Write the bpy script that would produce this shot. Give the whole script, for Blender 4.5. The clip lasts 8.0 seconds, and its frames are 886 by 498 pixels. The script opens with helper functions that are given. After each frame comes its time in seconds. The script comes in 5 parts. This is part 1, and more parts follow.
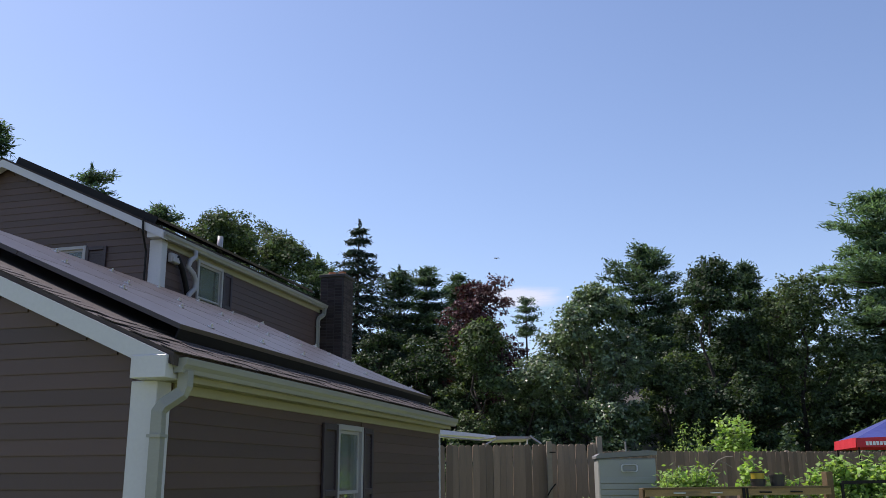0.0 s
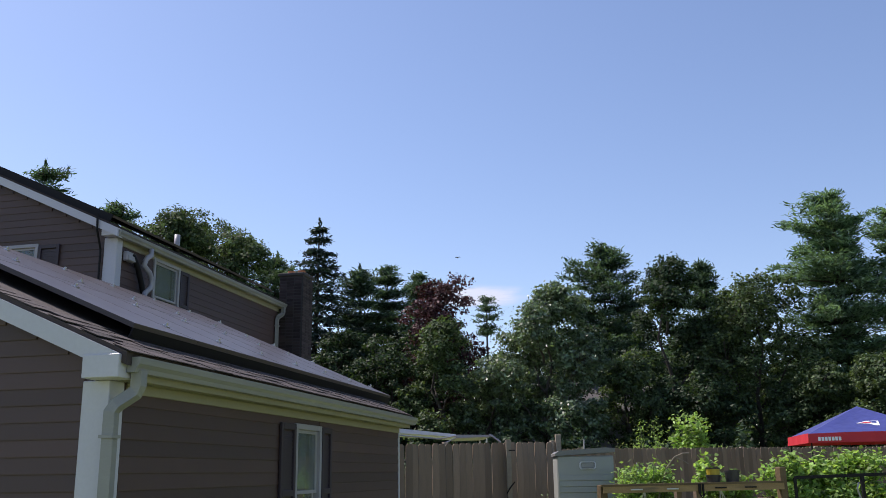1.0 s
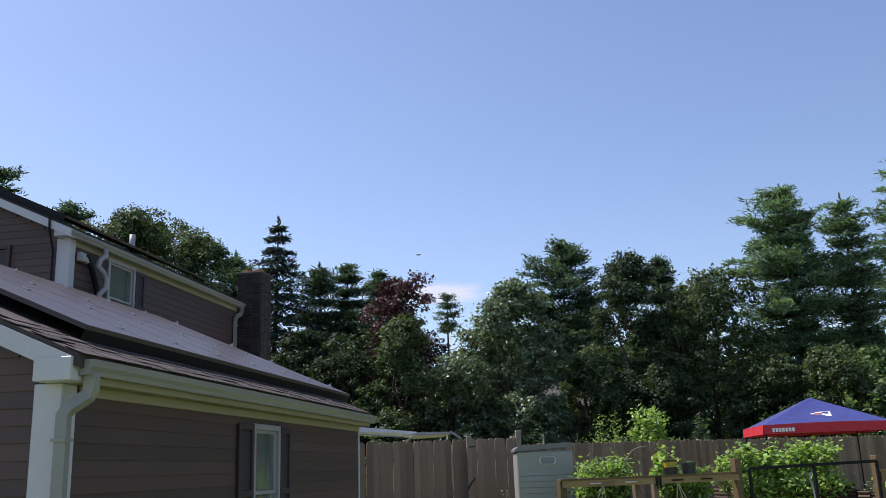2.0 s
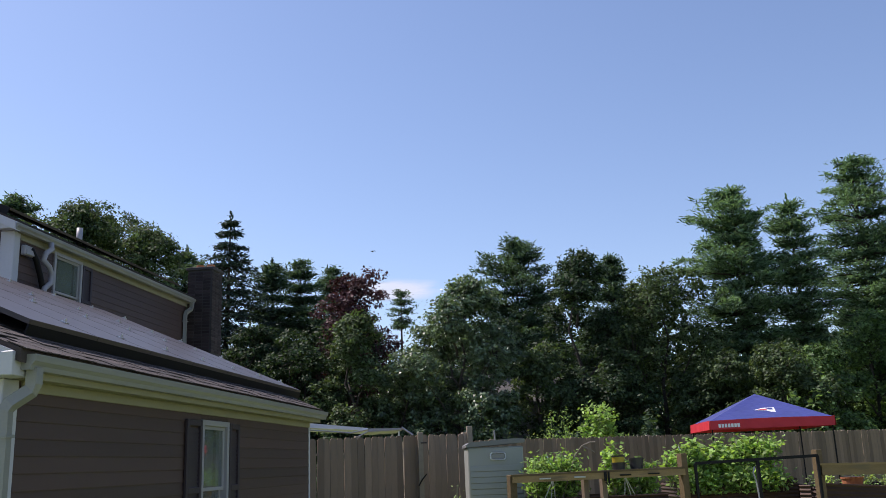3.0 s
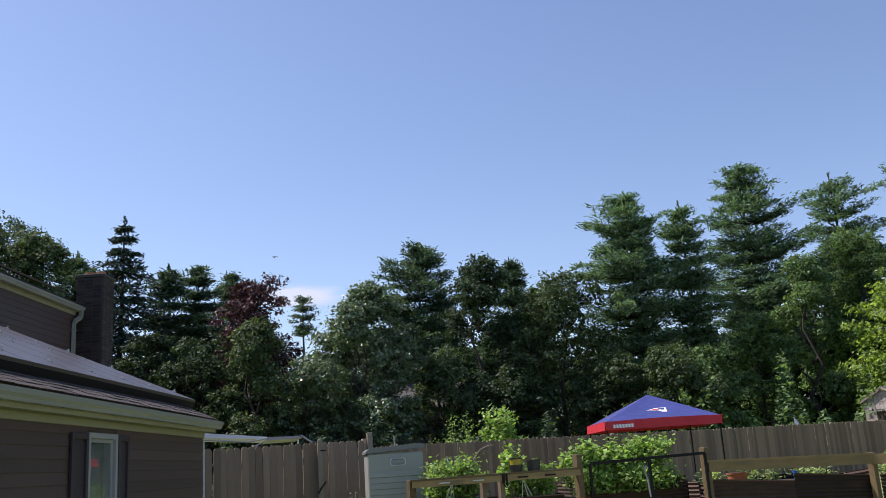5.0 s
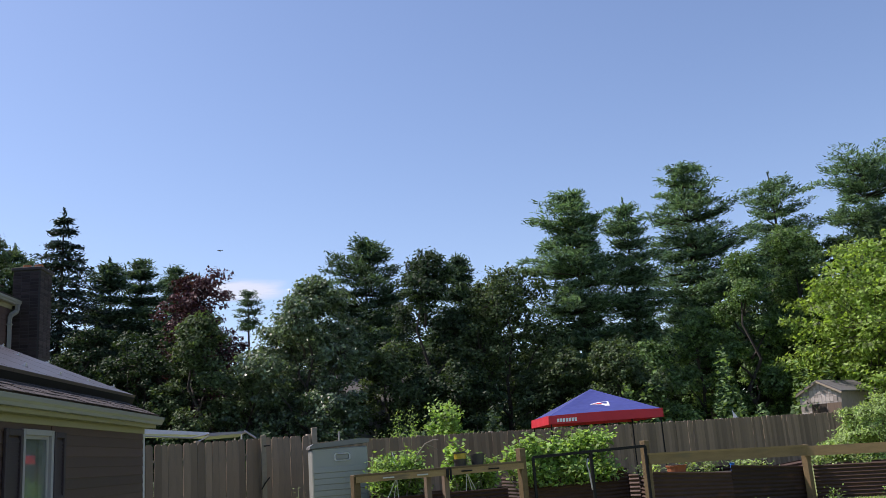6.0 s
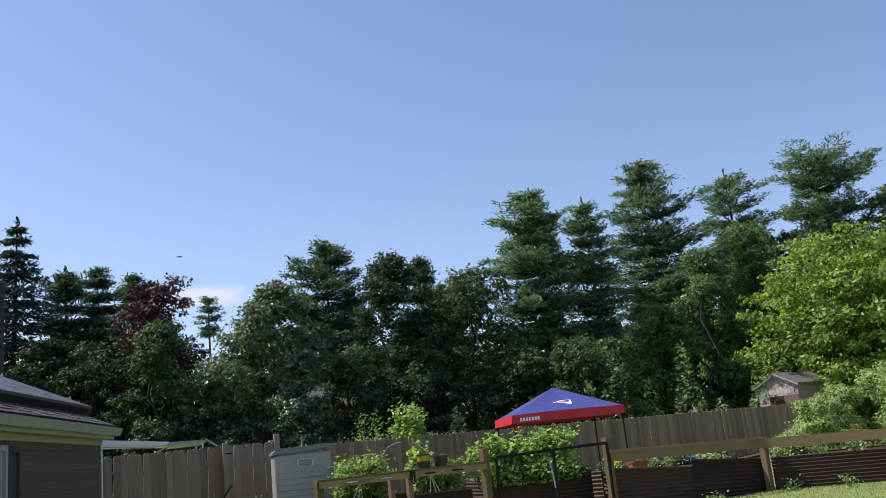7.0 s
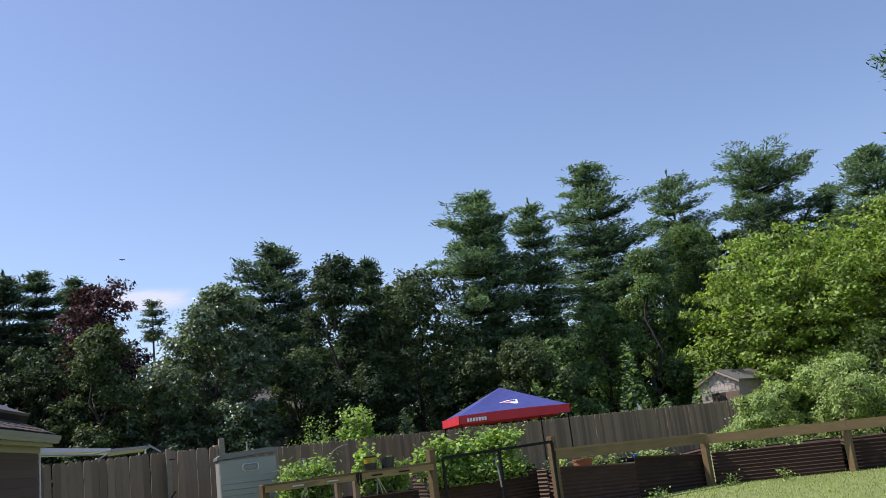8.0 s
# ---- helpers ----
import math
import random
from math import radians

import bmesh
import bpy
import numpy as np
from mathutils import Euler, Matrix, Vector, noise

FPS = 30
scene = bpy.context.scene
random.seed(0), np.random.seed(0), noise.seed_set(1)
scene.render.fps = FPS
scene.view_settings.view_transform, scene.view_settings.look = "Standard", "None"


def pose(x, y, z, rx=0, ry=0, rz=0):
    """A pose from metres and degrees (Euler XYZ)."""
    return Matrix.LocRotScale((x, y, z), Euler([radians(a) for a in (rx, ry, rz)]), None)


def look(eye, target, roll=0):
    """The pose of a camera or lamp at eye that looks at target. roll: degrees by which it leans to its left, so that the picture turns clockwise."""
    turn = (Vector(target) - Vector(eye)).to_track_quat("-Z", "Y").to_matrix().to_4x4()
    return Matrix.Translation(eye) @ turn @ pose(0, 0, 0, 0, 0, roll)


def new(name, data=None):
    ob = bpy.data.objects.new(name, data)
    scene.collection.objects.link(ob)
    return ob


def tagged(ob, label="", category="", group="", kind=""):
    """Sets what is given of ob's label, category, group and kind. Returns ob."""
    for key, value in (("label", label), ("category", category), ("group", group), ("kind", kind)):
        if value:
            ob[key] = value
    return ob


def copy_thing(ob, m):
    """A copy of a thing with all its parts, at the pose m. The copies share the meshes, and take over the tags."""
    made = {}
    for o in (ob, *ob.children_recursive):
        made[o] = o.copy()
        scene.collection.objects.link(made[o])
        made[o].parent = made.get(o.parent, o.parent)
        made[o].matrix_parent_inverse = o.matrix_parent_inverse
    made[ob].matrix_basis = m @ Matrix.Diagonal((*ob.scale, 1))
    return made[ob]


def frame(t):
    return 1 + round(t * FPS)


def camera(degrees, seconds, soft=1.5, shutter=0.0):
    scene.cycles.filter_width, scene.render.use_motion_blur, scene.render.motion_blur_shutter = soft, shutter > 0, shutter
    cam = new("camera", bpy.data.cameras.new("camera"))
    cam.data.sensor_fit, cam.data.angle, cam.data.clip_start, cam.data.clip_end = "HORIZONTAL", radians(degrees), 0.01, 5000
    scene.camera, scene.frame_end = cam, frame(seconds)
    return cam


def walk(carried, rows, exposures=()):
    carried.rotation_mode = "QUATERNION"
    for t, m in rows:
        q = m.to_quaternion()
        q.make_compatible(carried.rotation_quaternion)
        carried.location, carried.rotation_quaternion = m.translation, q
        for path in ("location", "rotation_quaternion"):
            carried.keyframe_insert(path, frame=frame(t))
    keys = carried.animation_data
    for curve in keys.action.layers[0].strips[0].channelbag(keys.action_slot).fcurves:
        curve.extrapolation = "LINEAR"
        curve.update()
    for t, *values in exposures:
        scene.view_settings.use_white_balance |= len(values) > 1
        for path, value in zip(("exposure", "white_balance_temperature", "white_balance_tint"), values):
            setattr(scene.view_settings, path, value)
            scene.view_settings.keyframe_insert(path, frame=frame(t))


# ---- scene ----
cam = camera(52.69, 8.0, soft=0.7)
ROWS = (
    (0.0, 0.000, 0.000, 1.700, 104.17, 0.28, 0.00),
    (0.5, 0.017, 0.009, 1.697, 104.11, 0.51, -1.23),
    (1.0, 0.023, 0.010, 1.695, 104.09, 0.82, -2.43),
    (1.5, 0.038, 0.001, 1.698, 104.01, 1.51, -3.52),
    (3.0, 0.082, -0.043, 1.683, 103.56, 2.11, -7.70),
    (3.5, 0.099, -0.059, 1.687, 103.42, 2.48, -9.19),
    (4.0, 0.110, -0.073, 1.688, 103.44, 2.84, -10.47),
    (4.5, 0.133, -0.078, 1.685, 103.55, 3.16, -11.83),
    (5.0, 0.150, -0.094, 1.679, 103.61, 3.65, -13.68),
    (6.5, 0.195, -0.142, 1.675, 102.83, 4.57, -18.19),
    (7.0, 0.215, -0.161, 1.682, 102.97, 5.68, -19.16),
    (7.5, 0.236, -0.193, 1.679, 102.91, 6.54, -20.68),
    (8.0, 0.248, -0.224, 1.679, 102.69, 6.71, -22.33),
)
walk(cam, [(t, pose(x, y, z, rx, ry, rz)) for t, x, y, z, rx, ry, rz in ROWS],
     exposures=((0.0, 0.0, 6500, 21), (8.0, 0.0, 6500, 21)))

# ---- sky and sun: the sun stands high to the left, a little ahead ----
SUN_AZ, SUN_EL = -59.0, 55.0
world = bpy.data.worlds.new("sky")
scene.world = world
world.use_nodes = True
wn = world.node_tree.nodes
sky = wn.new("ShaderNodeTexSky")
sky.sky_type, sky.sun_disc = "NISHITA", False
sky.sun_elevation, sky.sun_rotation = radians(SUN_EL), radians(SUN_AZ)
sky.air_density, sky.dust_density, sky.ozone_density = 1.0, 0.6, 2.6
wn["Background"].inputs["Strength"].default_value = 0.165
world.node_tree.links.new(sky.outputs[0], wn["Background"].inputs["Color"])
sun_data = bpy.data.lights.new("sun", "SUN")
sun_data.energy, sun_data.angle, sun_data.color = 5.6, radians(0.55), (1.0, 0.95, 0.86)
sun = new("sun", sun_data)
sun_dir = Vector((math.sin(radians(SUN_AZ)) * math.cos(radians(SUN_EL)),
                  math.cos(radians(SUN_AZ)) * math.cos(radians(SUN_EL)), math.sin(radians(SUN_EL))))
sun.matrix_world = look(sun_dir * 60, (0, 0, 0))


# ---- materials ----
def material(name, colour, rough=0.6, metal=0.0, spread=0.12, scale=6.0, stretch=(1, 1, 1), grain=60.0,
             bump=0.15, random_by="", through_light=0.0, stain=None, stain_at=0.55, spec=0.5):
    """Two scales of noise round one base colour, with fine relief."""
    m = bpy.data.materials.new(name)
    m.use_nodes = True
    n, l = m.node_tree.nodes, m.node_tree.links
    b = n["Principled BSDF"]
    b.inputs["Roughness"].default_value, b.inputs["Metallic"].default_value = rough, metal
    b.inputs["Specular IOR Level"].default_value = spec
    co = n.new("ShaderNodeTexCoord")
    mp = n.new("ShaderNodeMapping")
    mp.inputs["Scale"].default_value = stretch
    l.new(co.outputs["Object"], mp.inputs["Vector"])
    big, fine = n.new("ShaderNodeTexNoise"), n.new("ShaderNodeTexNoise")
    big.inputs["Scale"].default_value, fine.inputs["Scale"].default_value = scale, grain
    big.inputs["Detail"].default_value = 4.0
    for t in (big, fine):
        l.new(mp.outputs[0], t.inputs["Vector"])
    add = n.new("ShaderNodeMath")
    add.operation = "ADD"
    l.new(big.outputs["Fac"], add.inputs[0])
    l.new(fine.outputs["Fac"], add.inputs[1])
    rng = n.new("ShaderNodeMapRange")
    rng.inputs["From Min"].default_value, rng.inputs["From Max"].default_value = 0.6, 1.4
    rng.inputs["To Min"].default_value, rng.inputs["To Max"].default_value = 1 - spread, 1 + spread
    l.new(add.outputs[0], rng.inputs["Value"])
    value = rng.outputs[0]
    if random_by:
        if random_by == "object":
            src = n.new("ShaderNodeObjectInfo").outputs["Random"]
        else:
            src = n.new("ShaderNodeNewGeometry").outputs["Random Per Island"]
        r2 = n.new("ShaderNodeMapRange")
        r2.inputs["To Min"].default_value, r2.inputs["To Max"].default_value = 1 - 2 * spread, 1 + 2 * spread
        l.new(src, r2.inputs["Value"])
        mul = n.new("ShaderNodeMath")
        mul.operation = "MULTIPLY"
        l.new(value, mul.inputs[0])
        l.new(r2.outputs[0], mul.inputs[1])
        value = mul.outputs[0]
    mix = n.new("ShaderNodeVectorMath")
    mix.operation = "SCALE"
    mix.inputs[0].default_value = colour
    l.new(value, mix.inputs["Scale"])
    out_colour = mix.outputs[0]
    if stain:
        st = n.new("ShaderNodeTexNoise")
        st.inputs["Scale"].default_value, st.inputs["Detail"].default_value = scale * 0.6, 6.0
        l.new(mp.outputs[0], st.inputs["Vector"])
        sr = n.new("ShaderNodeMapRange")
        sr.inputs["From Min"].default_value, sr.inputs["From Max"].default_value = stain_at, stain_at + 0.15
        l.new(st.outputs["Fac"], sr.inputs["Value"])
        sm = n.new("ShaderNodeMixRGB")
        sm.inputs["Color2"].default_value = (*stain, 1)
        l.new(sr.outputs[0], sm.inputs["Fac"])
        l.new(out_colour, sm.inputs["Color1"])
        out_colour = sm.outputs[0]
    l.new(out_colour, b.inputs["Base Color"])
    if bump:
        bp = n.new("ShaderNodeBump")
        bp.inputs["Strength"].default_value, bp.inputs["Distance"].default_value = bump, 0.01
        l.new(fine.outputs["Fac"], bp.inputs["Height"])
        l.new(bp.outputs[0], b.inputs["Normal"])
    if through_light:
        tr, ms = n.new("ShaderNodeBsdfTranslucent"), n.new("ShaderNodeMixShader")
        warm = n.new("ShaderNodeVectorMath")
        warm.operation = "MULTIPLY"
        warm.inputs[1].default_value = (1.25, 1.3, 0.55)
        l.new(out_colour, warm.inputs[0])
        l.new(warm.outputs[0], tr.inputs["Color"])
        ms.inputs["Fac"].default_value = through_light
        l.new(b.outputs[0], ms.inputs[1])
        l.new(tr.outputs[0], ms.inputs[2])
        l.new(ms.outputs[0], n["Material Output"].inputs["Surface"])
    return m


def glass(name, tint, rough=0.02):
    m = bpy.data.materials.new(name)
    m.use_nodes = True
    b = m.node_tree.nodes["Principled BSDF"]
    b.inputs["Base Color"].default_value = (*tint, 1)
    b.inputs["Roughness"].default_value = rough
    b.inputs["Transmission Weight"].default_value = 0.85
    b.inputs["IOR"].default_value = 1.45
    return m


siding_m = material("brown_vinyl_siding", (0.069, 0.039, 0.033), 0.55, 0, 0.10, 1.2, (1, 1, 6), 90, 0.12, "object")
trim_m = material("white_trim_paint", (0.50, 0.495, 0.54), 0.45, 0, 0.05, 2, grain=40, bump=0.05, stain=(0.5, 0.49, 0.42), stain_at=0.66)
gutter_m = material("white_aluminium", (0.25, 0.25, 0.235), 0.4, 0.0, 0.06, 2.5, (1, 0.4, 3), 30, 0.03, stain=(0.42, 0.41, 0.33), stain_at=0.6)
soffit_m = material("cream_soffit_vinyl", (0.28, 0.26, 0.18), 0.55, 0, 0.06, 2, grain=30, bump=0.05)
shingle_m = material("dark_brown_asphalt_shingle", (0.050, 0.038, 0.036), 0.9, 0, 0.25, 5, grain=160, bump=0.5, random_by="object")
# brown-grey tone and stretched streaks stand in for sky glare on the glass
panel_m = material("solar_glass_painted_glare", (0.090, 0.074, 0.068), 0.30, 0, 0.25, 0.8, (1, 0.35, 1), 12, 0.04, spec=0.06)
# frame browned to match the glare put into the glass colour
module_m = material("glare_brown_module_frame", (0.085, 0.068, 0.062), 0.45, 0, 0.1, 5, grain=60, bump=0.02, spec=0.3)
alu_m = material("anodised_aluminium", (0.55, 0.55, 0.56), 0.35, 0.9, 0.08, 5, grain=60, bump=0.03)
black_m = material("black_anodised_metal", (0.010, 0.009, 0.010), 0.6, 0.0, 0.15, 5, grain=60, bump=0.03, spec=0.2)
shutter_m = material("dark_shutter_vinyl", (0.036, 0.024, 0.033), 0.55, 0, 0.1, 4, grain=60, bump=0.05)
pane_m = glass("window_glass", (0.50, 0.57, 0.56))
curtain_m = material("pale_window_blind", (0.16, 0.185, 0.185), 0.8, 0, 0.1, 8, grain=50, bump=0.1)
inside_m = material("dim_interior_plaster", (0.16, 0.15, 0.14), 0.9, 0, 0.05, 3)
chimney_m = material("weathered_brick", (0.038, 0.027, 0.029), 0.9, 0, 0.2, 4, grain=60, bump=0.5, random_by="object")
mortar_m = material("grey_mortar", (0.05, 0.046, 0.048), 0.95, 0, 0.12, 6, grain=80, bump=0.4)
pvc_m = material("grey_pvc_pipe", (0.32, 0.31, 0.33), 0.4, 0, 0.06, 4, bump=0.02)
picket_m = material("weathered_cedar", (0.20, 0.142, 0.103), 0.85, 0, 0.16, 3, (6, 6, 0.7), 35, 0.35, "object", stain=(0.14, 0.118, 0.10), stain_at=0.55)
timber_m = material("golden_treated_timber", (0.205, 0.138, 0.064), 0.85, 0, 0.3, 3, (1, 5, 5), 40, 0.3, "object", stain=(0.16, 0.12, 0.07), stain_at=0.58)
greywood_m = material("grey_weathered_timber", (0.30, 0.25, 0.19), 0.85, 0, 0.16, 3, (1, 6, 6), 40, 0.35, "object")
rust_m = material("rusted_corrugated_steel", (0.058, 0.032, 0.024), 0.7, 0.3, 0.25, 2.5, (1, 1, 3), 50, 0.2, "object", stain=(0.12, 0.055, 0.03), stain_at=0.58)
resin_m = material("taupe_resin_plastic", (0.30, 0.31, 0.29), 0.5, 0, 0.05, 2, grain=60, bump=0.08)
resin_dark_m = material("dark_resin_lid", (0.17, 0.17, 0.165), 0.5, 0, 0.06, 2, grain=60, bump=0.08)
blue_m = material("navy_polyester_canopy", (0.062, 0.072, 0.27), 0.38, 0, 0.14, 1.5, grain=5, bump=1.6, through_light=0.12, spec=0.8)
red_m = material("red_polyester_valance", (0.60, 0.03, 0.045), 0.6, 0, 0.08, 2, grain=200, bump=0.08, through_light=0.15)
white_cloth_m = material("white_printed_cloth", (0.75, 0.76, 0.8), 0.6, 0, 0.05, 3, bump=0.03)
print_red_m = material("red_print", (0.55, 0.03, 0.05), 0.6, 0, 0.05, 3, bump=0.03)
print_blue_m = material("blue_print", (0.03, 0.05, 0.22), 0.6, 0, 0.05, 3, bump=0.03)
yellow_m = material("yellow_glazed_pot", (0.38, 0.28, 0.025), 0.4, 0, 0.08, 6, bump=0.05)
clay_m = material("terracotta_clay", (0.40, 0.14, 0.06), 0.8, 0, 0.12, 8, bump=0.15)
dark_pot_m = material("dark_nursery_pot", (0.03, 0.028, 0.03), 0.5, 0, 0.1, 6, bump=0.05)
bluebit_m = material("blue_plastic", (0.03, 0.18, 0.6), 0.4, 0, 0.05, 5, bump=0.02)
cedar_shingle_m = material("silvered_cedar_shingles", (0.36, 0.32, 0.29), 0.9, 0, 0.2, 4, (4, 4, 1), 60, 0.3, "object")
grey_roof_m = material("grey_asphalt_roof", (0.13, 0.125, 0.125), 0.9, 0, 0.15, 2, grain=50, bump=0.4)
grass_m = material("lawn_turf", (0.175, 0.215, 0.068), 0.9, 0, 0.35, 0.35, grain=14, bump=0.6, stain=(0.20, 0.205, 0.075), stain_at=0.58)
blade_m = material("grass_blades", (0.31, 0.40, 0.115), 0.6, 0, 0.2, 0.8, grain=10, bump=0, random_by="island", through_light=0.35)
soil_m = material("dark_garden_soil", (0.05, 0.038, 0.028), 0.95, 0, 0.3, 5, grain=50, bump=0.6)
bark_m = material("grey_brown_bark", (0.055, 0.046, 0.04), 0.95, 0, 0.25, 3, (4, 4, 0.8), 25, 0.6)


def leaf(name, colour, through_light=0.3, rough=0.45, spread=0.33, spec=0.22):
    return material(name, colour, rough, 0, spread, 1.1, grain=3.0, bump=0, random_by="island", through_light=through_light, spec=spec)


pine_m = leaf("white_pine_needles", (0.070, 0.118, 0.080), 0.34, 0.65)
# paler copy for the right-hand pines: their sunlight is put into the colour
pine_light_m = leaf("pine_needles_painted_sunlight", (0.120, 0.200, 0.130), 0.38, 0.6)
spruce_m = leaf("spruce_needles", (0.044, 0.072, 0.060), 0.15, 0.65)
oak_m = leaf("oak_leaves", (0.074, 0.112, 0.052), 0.34, 0.6)
ash_m = leaf("glossy_green_leaves", (0.120, 0.175, 0.105), 0.34, 0.36, spec=0.5)
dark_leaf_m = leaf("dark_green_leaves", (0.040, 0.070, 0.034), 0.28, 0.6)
# raised green: sunlight on low trees and undergrowth at right is put into it
sun_leaf_m = leaf("sun_painted_green_leaves", (0.135, 0.220, 0.090), 0.42, 0.5)
maple_red_m = leaf("dark_red_maple_leaves", (0.070, 0.028, 0.036), 0.2, 0.5)
lime_m = leaf("bright_yellow_green_leaves", (0.215, 0.315, 0.076), 0.45, 0.5)
shrub_m = leaf("pale_feathery_shrub_leaves", (0.30, 0.40, 0.165), 0.45, 0.6)
bean_m = leaf("lime_green_vegetable_leaves", (0.25, 0.38, 0.11), 0.45, 0.5)
stem_m = material("pale_plant_stems", (0.22, 0.24, 0.12), 0.7, 0, 0.15, 8, bump=0.1)
steel_m = material("galvanised_wire", (0.45, 0.46, 0.46), 0.4, 0.8, 0.1, 8, bump=0.02)


# ---- building blocks ----
def box(bm, x0, x1, y0, y1, z0, z1, bevel=0.0, m=None):
    r = bmesh.ops.create_cube(bm, size=1.0)
    vs = r["verts"]
    for v in vs:
        v.co = Vector(((x0 + x1) / 2 + v.co.x * (x1 - x0), (y0 + y1) / 2 + v.co.y * (y1 - y0), (z0 + z1) / 2 + v.co.z * (z1 - z0)))
    if bevel:
        es = list({e for v in vs for e in v.link_edges})
        g = bmesh.ops.bevel(bm, geom=es, offset=bevel, segments=1, affect="EDGES")
        vs = list({v for f in g["faces"] for v in f.verts} | {v for v in vs if v.is_valid})
    if m is not None:
        for v in vs:
            v.co = m @ v.co
    return vs


def tube(bm, pts, radii, n=8, square=False):
    pts = [Vector(p) for p in pts]
    if not isinstance(radii, (list, tuple)):
        radii = [radii] * len(pts)
    rings, ref = [], None
    for i, p in enumerate(pts):
        d = (pts[min(i + 1, len(pts) - 1)] - pts[max(i - 1, 0)]).normalized()
        a = Vector((0, 0, 1)) if abs(d.z) < 0.9 else Vector((0, 1, 0))
        if ref is not None:
            a = ref
        s = d.cross(a).normalized()
        w = s.cross(d).normalized()
        ref = w
        ring = []
        for k in range(n):
            ang = 2 * math.pi * k / n + (math.pi / 4 if square else 0)
            ring.append(bm.verts.new(p + (s * math.cos(ang) + w * math.sin(ang)) * radii[i]))
        rings.append(ring)
    for a, b in zip(rings, rings[1:]):
        for k in range(n):
            bm.faces.new((a[k], a[(k + 1) % n], b[(k + 1) % n], b[k]))
    bm.faces.new(rings[0][::-1])
    bm.faces.new(rings[-1])


def prism(bm, outline, axis, a, b):
    """A closed outline of 2D points pushed along an axis (0, 1 or 2) from a to b."""
    def at(p, c):
        q = [p[0], p[1]]
        q.insert(axis, c)
        return bm.verts.new(q)
    lo, hi = [at(p, a) for p in outline], [at(p, b) for p in outline]
    k = len(outline)
    for i in range(k):
        bm.faces.new((lo[i], lo[(i + 1) % k], hi[(i + 1) % k], hi[i]))
    bm.faces.new(lo[::-1])
    bm.faces.new(hi)


def mesh_of(name, bm, mat, smooth=False):
    bmesh.ops.recalc_face_normals(bm, faces=bm.faces[:])
    me = bpy.data.meshes.new(name)
    bm.to_mesh(me)
    bm.free()
    me.materials.append(mat)
    if smooth:
        for p in me.polygons:
            p.use_smooth = True
    return me


def part(name, bm, mat, parent=None, label="", smooth=False, kind=""):
    ob = new(name, mesh_of(name, bm, mat, smooth) if isinstance(bm, bmesh.types.BMesh) else bm)
    if parent is not None:
        ob.parent = parent
    return tagged(ob, label, kind=kind)


def thing(name, m, label, category, group="", kind=""):
    ob = new(name)
    ob.empty_display_size = 0.2
    ob.matrix_world = m
    return tagged(ob, label, category, group, kind)


def rise(x, y):
    """Height of the lawn: it climbs gently from the house to the back fence."""
    s = min(1.0, max(0.0, (math.hypot(x, y) - 6.0) / 20.0))
    return 0.45 * s * s * (3 - 2 * s)


def polar(az, r, z=None):
    x, y = r * math.sin(radians(az)), r * math.cos(radians(az))
    return Vector((x, y, rise(x, y) if z is None else z))


def leaves(name, centres, normals, length, width, rng, mat, droop=0.0, long_axis=None):
    """Many small pointed leaves, each a face of four corners folded along its rib."""
    c = np.asarray(centres, float)
    k = len(c)
    nrm = np.asarray(normals, float) + rng.normal(0, 0.55, (k, 3))
    nrm /= np.linalg.norm(nrm, axis=1)[:, None] + 1e-9
    if long_axis is None:
        ax = rng.normal(0, 1, (k, 3))
        ax[:, 2] -= droop
    else:
        ax = np.asarray(long_axis, float) + rng.normal(0, 0.35, (k, 3))
    ax -= nrm * np.sum(ax * nrm, axis=1)[:, None]
    ax /= np.linalg.norm(ax, axis=1)[:, None] + 1e-9
    side = np.cross(nrm, ax)
    ln = (length * rng.uniform(0.65, 1.3, k))[:, None]
    wd = (width * rng.uniform(0.7, 1.25, k))[:, None]
    v = np.empty((k, 4, 3))
    v[:, 0] = c - ax * ln * 0.5
    v[:, 1] = c + side * wd * 0.5 - nrm * wd * 0.12
    v[:, 2] = c + ax * ln * 0.5
    v[:, 3] = c - side * wd * 0.5 - nrm * wd * 0.12
    me = bpy.data.meshes.new(name)
    me.vertices.add(k * 4)
    me.vertices.foreach_set("co", v.ravel())
    me.loops.add(k * 4)
    me.loops.foreach_set("vertex_index", np.arange(k * 4, dtype=np.int32))
    me.polygons.add(k)
    me.polygons.foreach_set("loop_start", np.arange(0, k * 4, 4, dtype=np.int32))
    me.update(calc_edges=True)
    me.materials.append(mat)
    return me


# ---- ground ----
def ground_sheet():
    bm = bmesh.new()
    radii = [0, 2, 4, 6, 8, 10, 12, 14, 16, 18, 20, 22, 24, 26, 28, 32, 40, 60, 120, 400, 2500]
    n, rings = 72, []
    for r in radii:
        ring = []
        for k in range(n):
            a = 2 * math.pi * k / n
            x, y = r * math.sin(a), r * math.cos(a)
            ring.append(bm.verts.new((x, y, rise(x, y) + (0.02 * noise.noise((x * 0.7, y * 0.7, 0)) if r < 40 else 0))))
            if r == 0:
                break
        rings.append(ring)
    for k in range(n):
        bm.faces.new((rings[0][0], rings[1][k], rings[1][(k + 1) % n]))
    for a, b in zip(rings[1:], rings[2:]):
        for k in range(n):
            bm.faces.new((a[k], b[k], b[(k + 1) % n], a[(k + 1) % n]))
    return tagged(part("ground", bm, grass_m, smooth=True), "sunlit mown lawn rising gently towards the back fence", "lawn", kind="structure")


ground_sheet()

